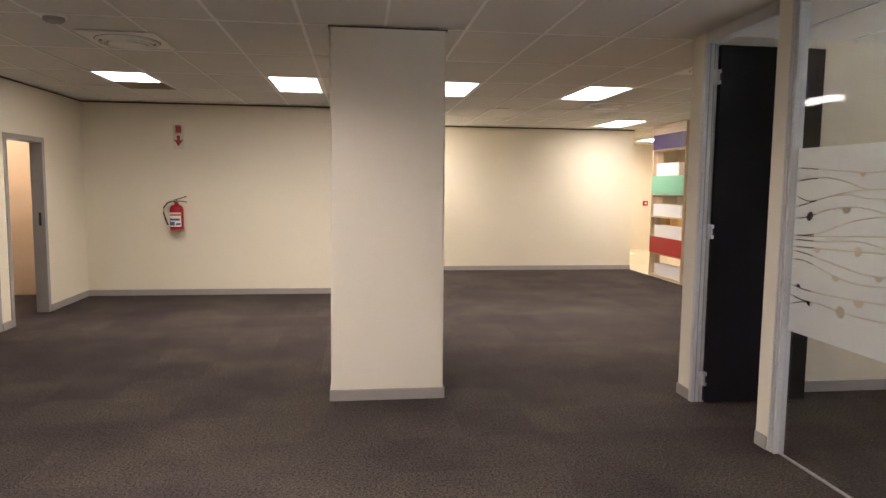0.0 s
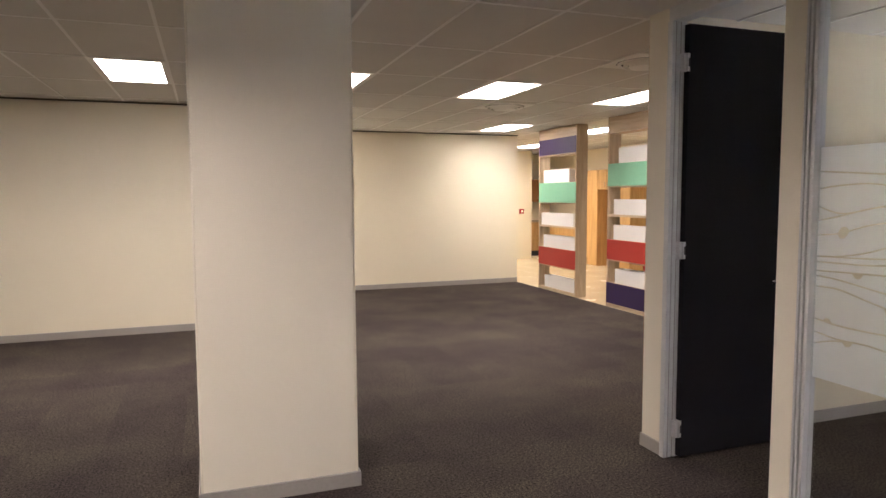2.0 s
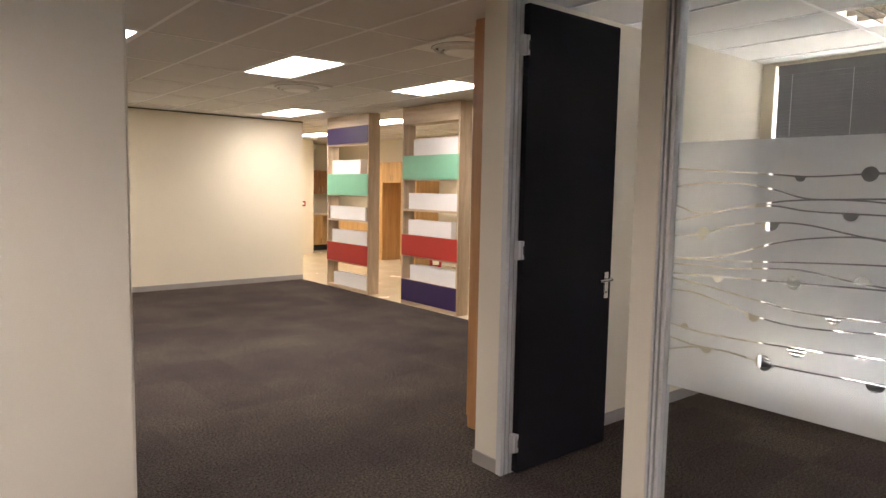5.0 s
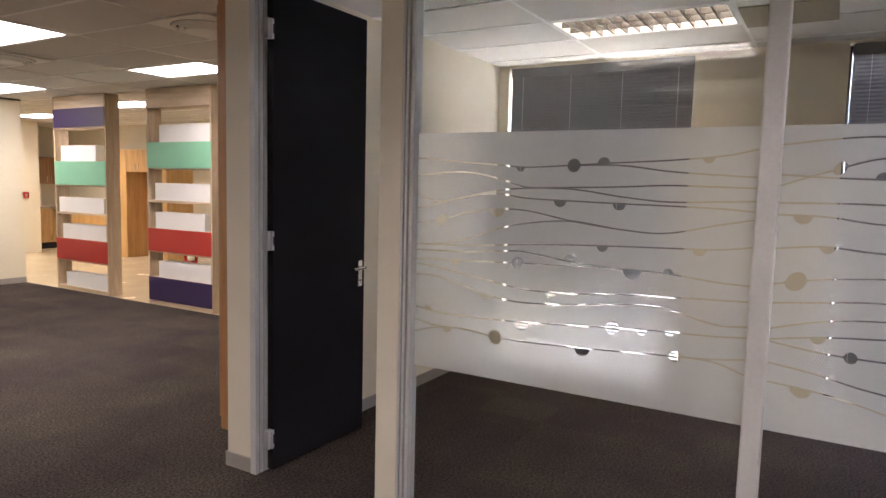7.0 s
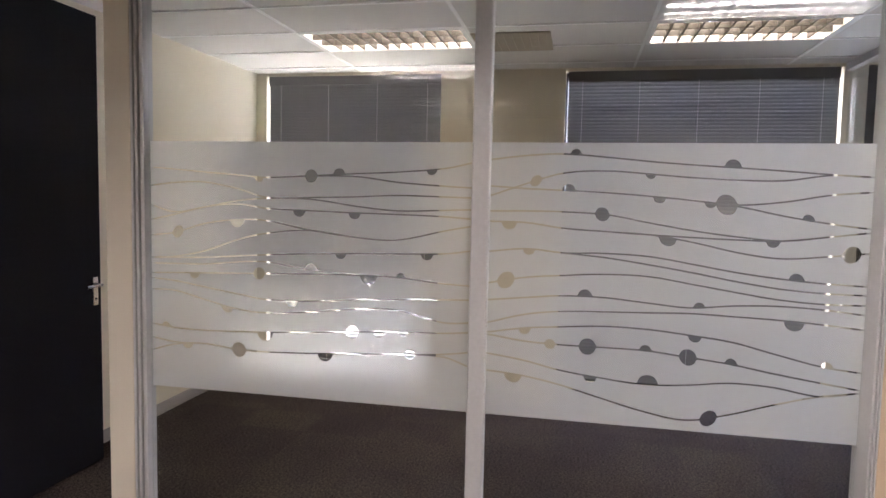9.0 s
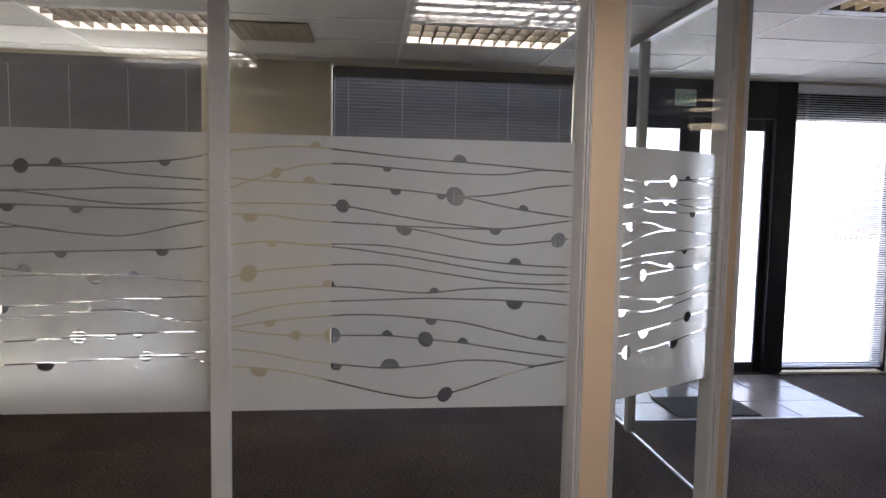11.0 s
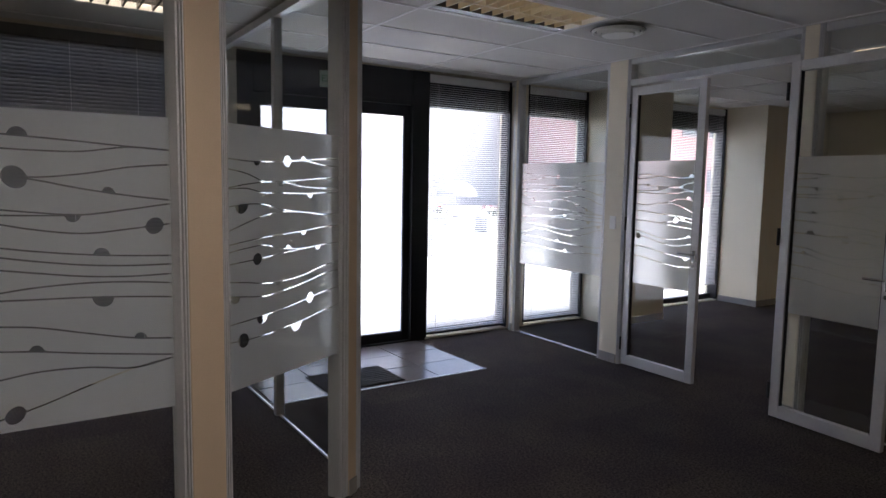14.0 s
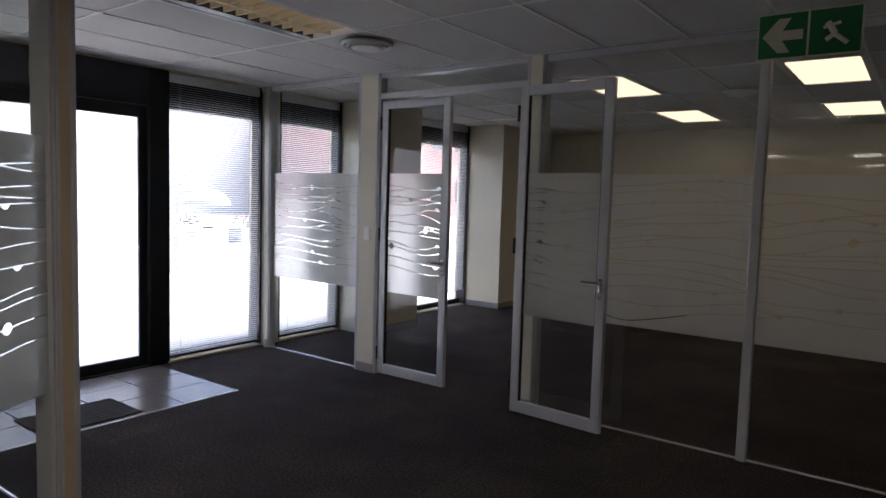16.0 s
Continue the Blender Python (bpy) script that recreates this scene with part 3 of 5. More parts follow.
DOTS_B += [(7, 0.82, 0.026, 'up'), (10, 0.278, 0.027, 'up'), (10, 0.581, 0.02, 'up'), (11, 0.82, 0.035, 'down'), (12, 0.574, 0.024, 'down'), (12, 0.114, 0.024, 'down'), (13, 0.186, 0.02, 'full'), (13, 0.29, 0.032, 'full'), (13, 0.447, 0.022, 'up'), (13, 0.559, 0.031, 'full'), (13, 0.67, 0.022, 'up'), (12, 0.906, 0.021, 'up'), (14, 0.456, 0.038, 'up'), (15, 0.083, 0.034, 'down'), (15, 0.619, 0.03, 'full'), (14, 0.3, 0.025, 'down')]
LINES_B = [tuple(zip(STATIONS_B, heights)) for heights in UPPER_B + LOWER_B]
STATIONS_C = (0, 0.17, 0.3, 0.42, 0.6, 0.8, 1)
UPPER_C = [(0.876, 0.867, 0.867, 0.871, 0.88, 0.893, 0.898),
    (0.876, 0.867, 0.867, 0.871, 0.88, 0.865, 0.859),
    (0.839, 0.821, 0.791, 0.792, 0.799, 0.809, 0.812),
    (0.759, 0.779, 0.788, 0.792, 0.772, 0.764, 0.762),
    (0.759, 0.764, 0.747, 0.746, 0.742, 0.745, 0.747),
    (0.69, 0.704, 0.701, 0.68, 0.665, 0.65, 0.656),
    (0.593, 0.633, 0.658, 0.668, 0.665, 0.65, 0.656)]
LOWER_C = [(0.549, 0.564, 0.572, 0.577, 0.584, 0.596, 0.601),
    (0.522, 0.537, 0.541, 0.522, 0.511, 0.518, 0.521),
    (0.48, 0.487, 0.493, 0.5, 0.509, 0.518, 0.521),
    (0.422, 0.405, 0.39, 0.386, 0.395, 0.424, 0.437),
    (0.37, 0.35, 0.339, 0.345, 0.361, 0.387, 0.397),
    (0.253, 0.257, 0.263, 0.27, 0.286, 0.306, 0.314),
    (0.19, 0.183, 0.183, 0.189, 0.201, 0.222, 0.231)]
DOTS_C = [(0, 0.249, 0.017, 'down'), (0, 0.479, 0.025, 'full'), (0, 0.61, 0.019, 'up'), (2, 0.425, 0.022, 'down'), (4, 0.669, 0.022, 'down'), (5, 0.141, 0.036, 'down'), (7, 0.611, 0.02, 'down'), (8, 0.483, 0.018, 'up')]
DOTS_C += [(9, 0.735, 0.021, 'down'), (9, 0.247, 0.025, 'full'), (10, 0.399, 0.018, 'down'), (11, 0.087, 0.03, 'down'), (12, 0.665, 0.025, 'full'), (12, 0.277, 0.033, 'down'), (13, 0.544, 0.036, 'down'), (13, 0.143, 0.03, 'full')]
LINES_C = [tuple(zip(STATIONS_C, heights)) for heights in UPPER_C + LOWER_C]


def smooth_line(knots, u):
    """Height of a pattern line at u (0 to 1), gliding through its knots of (u, height)."""
    last = len(knots) - 1
    k = 0
    while k < last - 1 and u > knots[k + 1][0]:
        k += 1
    (a, h0), (b, h1) = knots[k], knots[k + 1]
    before, after = knots[max(k - 1, 0)], knots[min(k + 2, last)]
    s = (u - a) / (b - a)
    m0 = (h1 - before[1]) / (b - before[0]) * (b - a)
    m1 = (after[1] - h0) / (after[0] - a) * (b - a)
    return (2 * s ** 3 - 3 * s ** 2 + 1) * h0 + (s ** 3 - 2 * s ** 2 + s) * m0 + (-2 * s ** 3 + 3 * s ** 2) * h1 + (s ** 3 - s ** 2) * m1


def film_bands(width, z0, z1, lines, dots, flip=False, line=0.0066, span=0.62):
    """Frosted film on a pane, cut open along thin wavy lines with round dots on them. Local x runs along the pane."""
    bm = bmesh.new()
    n = max(40, int(width / 0.0035))
    count = len(lines) + 1
    prev = None
    for c in range(n + 1):
        u = c / n
        uu = u * min(1.0, width / span)
        uu = 1 - uu if flip else uu
        cuts = []
        for i, hs in enumerate(lines):
            z = z0 + (z1 - z0) * smooth_line(hs, uu)
            up = dn = line / 2
            for (li, du, r, mode) in dots:
                if li == i:
                    d = abs(u - du) * width
                    if d < r:
                        e = math.sqrt(r * r - d * d)
                        if mode != "down":
                            up = max(up, e)
                        if mode != "up":
                            dn = max(dn, e)
            cuts.append((z - dn, z + up))
        cuts.sort()
        bands, at = [], z0
        for lo, hi in cuts:
            bands.append((at, max(at, lo)))
            at = max(at, hi)
        bands.append((at, max(at, z1)))
        col = [(bm.verts.new((u * width, 0, a)), bm.verts.new((u * width, 0, b))) for a, b in bands]
        if prev:
            for (a0, a1), (b0, b1) in zip(prev, col):
                if (a1.co.z - a0.co.z) + (b1.co.z - b0.co.z) > 0.0005:
                    bm.faces.new((a0, b0, b1, a1))
        prev = col
    bmesh.ops.delete(bm, geom=[v for v in bm.verts if not v.link_faces], context="VERTS")
    return bm


def random_dots(lines, count, seed):
    rnd = random.Random(seed)
    return [(rnd.randrange(len(lines)), rnd.uniform(0.03, 0.97), rnd.choice((0.012, 0.016, 0.02, 0.026)), rnd.choice(("up", "down", "down", "full"))) for _ in range(count)]


FZ0, FZ1 = 0.772, 1.855


def glazed_panel(name, p, q, z0, z1, film=None, label="", thick=0.01):
    """A pane from plan point p to plan point q, with its film on the side to the left of the way from p to q."""
    p, q = Vector((*p, 0)), Vector((*q, 0))
    w = (q - p).length
    ob = thing(name, label or "clear glass partition pane with patterned frosted film", "glass partition", p, kind="structure")
    ob.rotation_euler = (0, 0, math.atan2(q.y - p.y, q.x - p.x))
    block("pane", 0, w, -thick / 2, thick / 2, z0, z1, GLASS, ob)
    if film:
        lines, dots, flip = film
        f = part("film", film_bands(w, FZ0, FZ1, lines, dots, flip, 0.006 if w > 1 else 0.0045, w), FILM, ob, "frosted film cut with wavy lines and dots")
        f.location = (0, thick / 2 + 0.003, 0)
    return ob


def rail(name, p, q, z0, z1, wide, material, label, category="frame", inset=0.0):
    """A straight bar between two plan points, as part of the setting."""
    p, q = Vector((*p, 0)), Vector((*q, 0))
    w = (q - p).length
    bm = bmesh.new()
    box(bm, inset, w - inset, -wide / 2, wide / 2, z0, z1)
    ob = part(name, bm, material, bevel=min(0.003, (z1 - z0) / 4))
    ob.location = p
    ob.rotation_euler = (0, 0, math.atan2(q.y - p.y, q.x - p.x))
    return tagged(ob, label, category, kind="structure")


def post(name, x, y, turn, wide, deep, face, label, z1=2.748, sides=(-1, 1), channel=0.03):
    """A partition post: a painted cover board between ribbed aluminium glazing channels, with a skirting round its foot."""
    t = thing(name, label, "post", (x, y, 0), kind="structure")
    t.rotation_euler = (0, 0, radians(turn))
    c0, c1 = -wide / 2 + (channel if -1 in sides else 0), wide / 2 - (channel if 1 in sides else 0)
    block("cover_board", c0, c1, -deep / 2, deep / 2, 0, z1, face, t, bevel=0.004)
    for s in (-1, 1):
        block("foot_trim", c0 + 0.002, c1 - 0.002, *sorted((s * deep / 2, s * (deep / 2 + 0.008))), 0, 0.085, SKIRT, t, bevel=0.002)
    for s in sides:
        for k, (a, b, back) in enumerate(((0.0, 0.3, 0.006), (0.45, 0.68, 0.002), (0.8, 1.0, 0.0))):
            q0, q1 = sorted((s * (wide / 2 - a * channel), s * (wide / 2 - b * channel)))
            block("channel", q0, q1, -deep / 2 + back, deep / 2 - back, 0, z1, ALU_PAINT, t, "silver aluminium glazing channel", bevel=min(0.003, channel * 0.06))
        q0, q1 = sorted((s * (wide / 2 - 0.002), s * (wide / 2 - channel)))
        block("groove", q0, q1, -deep / 2 + 0.02, deep / 2 - 0.02, 0, z1, GREY_FRAME, t)
    return t


# office front
glazed_panel("window_pane_front", (PX, 4.325), (PX, 2.89), 0.02, 2.70, (LINES_A, DOTS_A, False))
glazed_panel("window_pane_front_second", (PX, 2.834), (PX, 1.455), 0.02, 2.70, (LINES_B, DOTS_B, False))
glazed_panel("window_pane_angled", (3.27, 1.28), (3.68, 0.56), 0.02, 2.70, (LINES_C, DOTS_C, False))
glazed_panel("window_pane_side", (3.79, 0.455), (4.98, 0.455), 0.02, 2.70, None, "clear glass side pane of the office")
glazed_panel("window_pane_side_second", (5.04, 0.455), (6.40, 0.455), 0.02, 2.70, None, "clear glass side pane of the office")
post("post_door", PX - 0.003, 4.418, 90, 0.185, 0.08, PILLAR, "cream partition post beside the black door", sides=(-1,), channel=0.06)
bm = bmesh.new()
box(bm, -0.03, 0.03, -0.035, 0.035, 0, 2.74)
mul = tagged(part("mullion_front", bm, ALU_PAINT, bevel=0.006), "silver aluminium mullion between the glass panes", "mullion", kind="structure")
mul.location = (PX, 2.862, 0)
post("post_corner", 3.245, 1.37, 105, 0.2, 0.1, POST, "beige corner post of the glass office")
post("post_end", 3.722, 0.548, 120, 0.17, 0.1, POST, "beige end post of the glass office", channel=0.05)
bm = bmesh.new()
box(bm, -0.03, 0.03, -0.03, 0.03, 0, 2.74)
mul2 = tagged(part("mullion_side", bm, ALU_PAINT, bevel=0.006), "silver aluminium mullion of the office side glazing", "mullion", kind="structure")
mul2.location = (5.01, 0.455, 0)
for nm, a, b in (("front", (PX, 4.33), (PX, 1.46)), ("angled", (3.27, 1.28), (3.70, 0.54)), ("side", (3.78, 0.455), (XF, 0.455))):
    rail("head_rail_" + nm, a, b, 2.695, 2.749, 0.06, ALU_PAINT, "silver aluminium head channel of the glazing")
    rail("sill_rail_" + nm, a, b, 0.0, 0.012, 0.016, ALU, "thin aluminium floor channel under the glass")
rail("head_rail_door", (PX, 4.53), (PX, 5.35), 2.665, 2.749, 0.1, ALU_PAINT, "silver aluminium door head")

# black door, opened into the office
jamb = thing("door_3", "silver aluminium jamb of the black office door", "door frame", (PX, 5.33, 0), kind="structure")
block("jamb", -0.048, 0.05, -0.014, 0.022, 0, 2.665, GREY_FRAME, jamb, bevel=0.002)
for a, b in ((-0.054, -0.03), (-0.022, 0.004), (0.012, 0.05)):
    block("jamb_rib", a, b, -0.02, -0.014, 0, 2.665, ALU_PAINT, jamb, "bright aluminium rib of the jamb", bevel=0.002)
block("jamb_face", -0.056, -0.048, -0.02, 0.022, 0, 2.665, ALU_PAINT, jamb, "bright aluminium rib of the jamb", bevel=0.002)
door = thing("office_door", "tall plain black flush door standing open on its hinges", "door", (3.262, 5.309, 0))
block("leaf", 0, 0.815, -0.042, 0.0, 0.012, 2.645, BLACK_DOOR, door, "black laminate leaf", bevel=0.002)
for z in (0.19, 1.30, 2.42):
    h = part("hinge", (lambda b: (box(b, -0.04, 0.006, -0.046, -0.012, z - 0.052, z + 0.052), b)[1])(bmesh.new()), ALU_PAINT, door, "bright steel hinge", bevel=0.001)
    bm = bmesh.new()
    cyl(bm, (-0.017, -0.05, z - 0.05), (-0.017, -0.05, z + 0.05), 0.007, seg=10)
    part("hinge_pin", bm, ALU, h)
    block("hinge_gap", -0.006, 0.004, -0.0485, -0.0462, z - 0.025, z + 0.025, DARK_PLASTIC, h)
plate = block("handle_plate", 0.745, 0.785, -0.05, -0.042, 0.96, 1.13, CHROME, door, "satin chrome handle plate", bevel=0.003)
bm = bmesh.new()
cyl(bm, (0.765, -0.05, 1.085), (0.765, -0.095, 1.085), 0.009)
tube(bm, [(0.765, -0.09, 1.085), (0.74, -0.095, 1.085), (0.69, -0.096, 1.084), (0.645, -0.092, 1.083)], 0.009, 10)
part("handle", bm, CHROME, plate)
bm = bmesh.new()
cyl(bm, (0.765, -0.05, 1.0), (0.765, -0.053, 1.0), 0.007, seg=10)
part("keyhole", bm, DARK_PLASTIC, plate)

# south glazing
post("post_south", 4.865, SY, 0, 0.27, 0.1, CREAM, "cream partition post with a light switch")
post("post_south_end", 6.3, SY, 0, 0.1, 0.09, CREAM, "cream partition post against the windows")
post("post_south_door", 3.15, SY, 0, 0.16, 0.1, CREAM, "cream partition post beside the glass double door")
glazed_panel("window_pane_south", (6.25, SY), (5.0, SY), 0.02, 2.70, (LINES_A, random_dots(LINES_A, 22, 8), True))
glazed_panel("window_pane_south_second", (3.07, SY), (1.59, SY), 0.02, 2.70, (LINES_B, random_dots(LINES_B, 22, 9), True))
glazed_panel("window_pane_south_third", (1.53, SY), (0.0, SY), 0.02, 2.70, (LINES_A, random_dots(LINES_A, 22, 10), False))
glazed_panel("window_pane_south_fourth", (-0.06, SY), (-1.55, SY), 0.02, 2.70, None, "clear glass partition pane")
glazed_panel("window_pane_south_fifth", (-1.61, SY), (XW, SY), 0.02, 2.70, None, "clear glass partition pane")
for k, x in enumerate((1.56, -0.03, -1.58)):
    bm = bmesh.new()
    box(bm, -0.03, 0.03, -0.035, 0.035, 0, 2.74)
    ob = tagged(part("mullion_south", bm, ALU_PAINT, bevel=0.006), "silver aluminium mullion of the south glazing", "mullion", kind="structure")
    ob.location = (x, SY, 0)
for nm, a, b in (("south_east", (XF, SY), (5.0, SY)), ("south_west", (3.07, SY), (XW, SY))):
    rail("head_rail_" + nm, a, b, 2.695, 2.749, 0.06, ALU_PAINT, "silver aluminium head channel of the glazing")
    rail("sill_rail_" + nm, a, b, 0.0, 0.012, 0.016, ALU, "thin aluminium floor channel under the glass")
rail("head_rail_double_door", (3.23, SY), (4.73, SY), 2.52, 2.57, 0.08, ALU_PAINT, "silver aluminium door head under the fanlight")
rail("head_rail_fanlight", (3.23, SY), (4.73, SY), 2.705, 2.749, 0.08, ALU_PAINT, "silver aluminium rail above the fanlight")
glazed_panel("window_fanlight", (3.235, SY), (4.725, SY), 2.572, 2.703, None, "narrow clear fanlight above the glass double door")


def glass_door(x, y, turn, handle_side, seed, label):
    """An aluminium-framed glass leaf, 0.76 wide, hinged at its origin and reaching along its own x."""
    d = thing("glass_door", label, "glass door", (x, y, 0), group="leaves of the glass double door")
    d.rotation_euler = (0, 0, radians(turn))
    w, h, s = 0.76, 2.5, 0.07
    for nm, b in (("stile", (0, s, -0.022, 0.022, 0.012, h)), ("stile", (w - s, w, -0.022, 0.022, 0.012, h)), ("top_rail", (s, w - s, -0.022, 0.022, h - s, h)), ("bottom_rail", (s, w - s, -0.022, 0.022, 0.012, 0.1))):
        block(nm, *b, ALU_PAINT, d, bevel=0.004)
    for nm, b in (("gasket", (s, s + 0.008, -0.012, 0.012, 0.1, h - s)), ("gasket", (w - s - 0.008, w - s, -0.012, 0.012, 0.1, h - s))):
        block(nm, *b, RUBBER, d)
    block("pane", s + 0.008, w - s - 0.008, -0.004, 0.004, 0.1, h - s, GLASS, d)
    fw = w - 2 * s - 0.016
    f = part("film", film_bands(fw, FZ0, FZ1, LINES_C, random_dots(LINES_C, 14, seed), True), FILM, d, "frosted film cut with wavy lines and dots")
    f.location = (s + 0.008, 0.007, 0)
    for z in (0.2, 1.3, 2.3):
        bm = bmesh.new()
        cyl(bm, (-0.008, handle_side * 0.026, z - 0.06), (-0.008, handle_side * 0.026, z + 0.06), 0.011, seg=10)
        part("hinge", bm, DARK_PLASTIC, d)
    hp = block("handle_plate", w - 0.05, w - 0.022, *sorted((handle_side * 0.022, handle_side * 0.03)), 1.02, 1.12, CHROME, d, "satin chrome handle plate", bevel=0.002)
    bm = bmesh.new()
    cyl(bm, (w - 0.036, handle_side * 0.03, 1.09), (w - 0.036, handle_side * 0.07, 1.09), 0.009)
    tube(bm, [(w - 0.036, handle_side * 0.066, 1.09), (w - 0.08, handle_side * 0.07, 1.09), (w - 0.16, handle_side * 0.068, 1.09)], 0.009, 10)
    part("handle", bm, CHROME, hp)
    bm = bmesh.new()
    cyl(bm, (w - 0.036, handle_side * 0.022, 0.985), (w - 0.036, handle_side * 0.034, 0.985), 0.014)
    part("lock_rose", bm, CHROME, d)
    return d


glass_door(4.725, SY + 0.005, 180, -1, 21, "aluminium-framed glass door leaf standing closed, with frosted film")
glass_door(3.215, SY + 0.14, 176, -1, 22, "aluminium-framed glass door leaf folded back against the partition")

# ---- windows, blinds and entrance ----
def window(name, y0, y1, z0, z1, inner=-0.03, head=0.0):
    w = thing(name, "tall window in a dark aluminium frame", "window", (XF + 0.12, (y0 + y1) / 2, 0), kind="structure")
    h = (y1 - y0) / 2
    for nm, b in (("frame_side", (inner, 0.03, -h - 0.002, -h + 0.018, z0, z1)), ("frame_side", (inner, 0.03, h - 0.018, h + 0.002, z0, z1)), ("frame_top", (-0.03, 0.03, -h + 0.018, h - 0.018, z1 - 0.05, z1)), ("frame_bottom", (-0.03, 0.03, -h + 0.018, h - 0.018, z0, z0 + 0.07))):
        block(nm, *b, BLACK_FRAME, w, bevel=0.004)
    block("pane", -0.004, 0.004, -h + 0.018, h - 0.018, z0 + 0.07, z1 - 0.05, WIN_GLASS, w)
    if head:
        block("header", -0.02, 0.02, -h + 0.018, h - 0.018, head, z1 - 0.05, BLACK_FRAME, w, "dark panel above the pane", bevel=0.003)
    return w


for k, (a, b, s, t) in enumerate([FACADE[0], FACADE[1], FACADE[3], FACADE[4], FACADE[5]]):
    window("window_%d" % (k + 1), a, b, s, t, -0.03 if k < 2 else -0.126, 0 if k < 2 else 2.41)


def blind(y0, y1, z0, z1, tilt, material, label, x=XF + 0.03, slat=0.035, pitch=0.031, slack=0.0):
    """A venetian blind: head rail, one slat object after another on one mesh, bottom rail, ladder cords."""
    w = y1 - y0
    d = thing("venetian_blind", label, "blind", (x, (y0 + y1) / 2, 0), group="venetian blinds")
    block("head_rail", -0.02, 0.02, -w / 2, w / 2, z1 - 0.082, z1, material, d, bevel=0.003)
    block("bottom_rail", -0.014, 0.014, -w / 2, w / 2, z0, z0 + 0.014, material, d, bevel=0.002)
    bm = bmesh.new()
    rows = []
    for k in range(4):
        s = k / 3 - 0.5
        rows.append([bm.verts.new((s * slat, yy, 0.002 * (1 - 4 * s * s))) for yy in (-w / 2 + 0.002, w / 2 - 0.002)])
    for a, b in zip(rows, rows[1:]):
        bm.faces.new((a[0], a[1], b[1], b[0]))
    me = mesh_of("slat", bm, material)
    n = int((z1 - z0 - 0.09) / pitch) + 1
    for k in range(n):
        ob = new("slat", me)
        ob.parent = d
        ob.location = (0, 0, z0 + 0.03 + k * pitch)
        ob.rotation_euler = (0, radians(tilt - slack * (1 - k / n) + random.uniform(-1.5, 1.5)), 0)
    for k in range(max(2, round(w / 0.45))):
        yy = -w / 2 + 0.12 + k * (w - 0.24) / max(1, round(w / 0.45) - 1)
        bm = bmesh.new()
        for xx in (-slat / 2 - 0.001, slat / 2 + 0.001):
            box(bm, xx - 0.0008, xx + 0.0008, yy - 0.0015, yy + 0.0015, z0 + 0.01, z1 - 0.03)
        part("ladder_cord", bm, CORD, d)
    return d


blind(3.715, 5.35, 0.09, 2.729, 70, SLAT, "grey venetian blind lowered and half closed over the office window", slat=0.034, pitch=0.029, slack=9)
blind(0.51, 2.61, 0.09, 2.729, -66, SLAT, "grey venetian blind lowered and half closed over the office window", slat=0.034, pitch=0.029)
blind(-2.655, -1.625, 0.06, 2.73, -24, SLAT_LIGHT, "pale venetian blind lowered with open slats beside the entrance", slat=0.025, pitch=0.0215)
blind(-3.825, -2.945, 0.06, 2.73, -24, SLAT_LIGHT, "pale venetian blind lowered with open slats in the south room", slat=0.025, pitch=0.0215)
blind(-6.56, -4.775, 0.24, 2.73, -24, SLAT_LIGHT, "pale venetian blind hanging short of the sill in the south room", slat=0.025, pitch=0.0215)

# entrance double door
entrance = thing("door_4", "dark charcoal aluminium frame and header of the entrance", "door frame", (XF + 0.06, -0.62, 0), kind="structure")
for nm, b in (("jamb", (-0.065, 0.06, -0.98, -0.80, 0, 2.742)), ("jamb", (-0.06, 0.06, 0.80, 0.94, 0, 2.74)), ("header", (-0.06, 0.06, -0.80, 0.80, 2.40, 2.74)), ("header_trim", (-0.07, -0.06, -0.80, 0.80, 2.40, 2.44)), ("threshold", (-0.06, 0.06, -0.80, 0.80, 0.0, 0.015))):
    block(nm, *b, BLACK_FRAME, entrance, bevel=0.004)
for y0, sgn in ((-1.418, 1), (0.178, -1)):
    d = thing("entrance_door", "dark framed glass entrance door leaf standing shut", "door", (XF + 0.06, y0, 0), group="leaves of the entrance door")
    def span(a, b):
        return sorted((sgn * a, sgn * b))
    for nm, a, b, z0, z1 in (("stile", 0, 0.075, 0.016, 2.399), ("stile", 0.70, 0.795, 0.016, 2.399), ("top_rail", 0.075, 0.70, 2.29, 2.399), ("bottom_rail", 0.075, 0.70, 0.016, 0.11)):
        block(nm, -0.022, 0.022, *span(a, b), z0, z1, BLACK_FRAME, d, bevel=0.004)
    block("pane", -0.004, 0.004, *span(0.075, 0.70), 0.11, 2.29, HAZY, d)
    bm = bmesh.new()
    tube(bm, [(-0.022, sgn * 0.745, 0.95), (-0.065, sgn * 0.745, 0.96), (-0.065, sgn * 0.745, 1.2), (-0.022, sgn * 0.745, 1.21)], 0.012, 10)
    part("pull_handle", bm, BLACK_FRAME, d)

# ---- ceiling fittings ----
def lamp_area(name, x, y, power, color, spread, up=-0.012):
    d = bpy.data.lights.new(name, "AREA")
    d.shape, d.size, d.size_y, d.energy, d.color, d.spread = "RECTANGLE", 0.48, 1.06, power, color, radians(spread)
    ob = new(name, d)
    ob.location = (x, y, CEIL + up)
    return ob


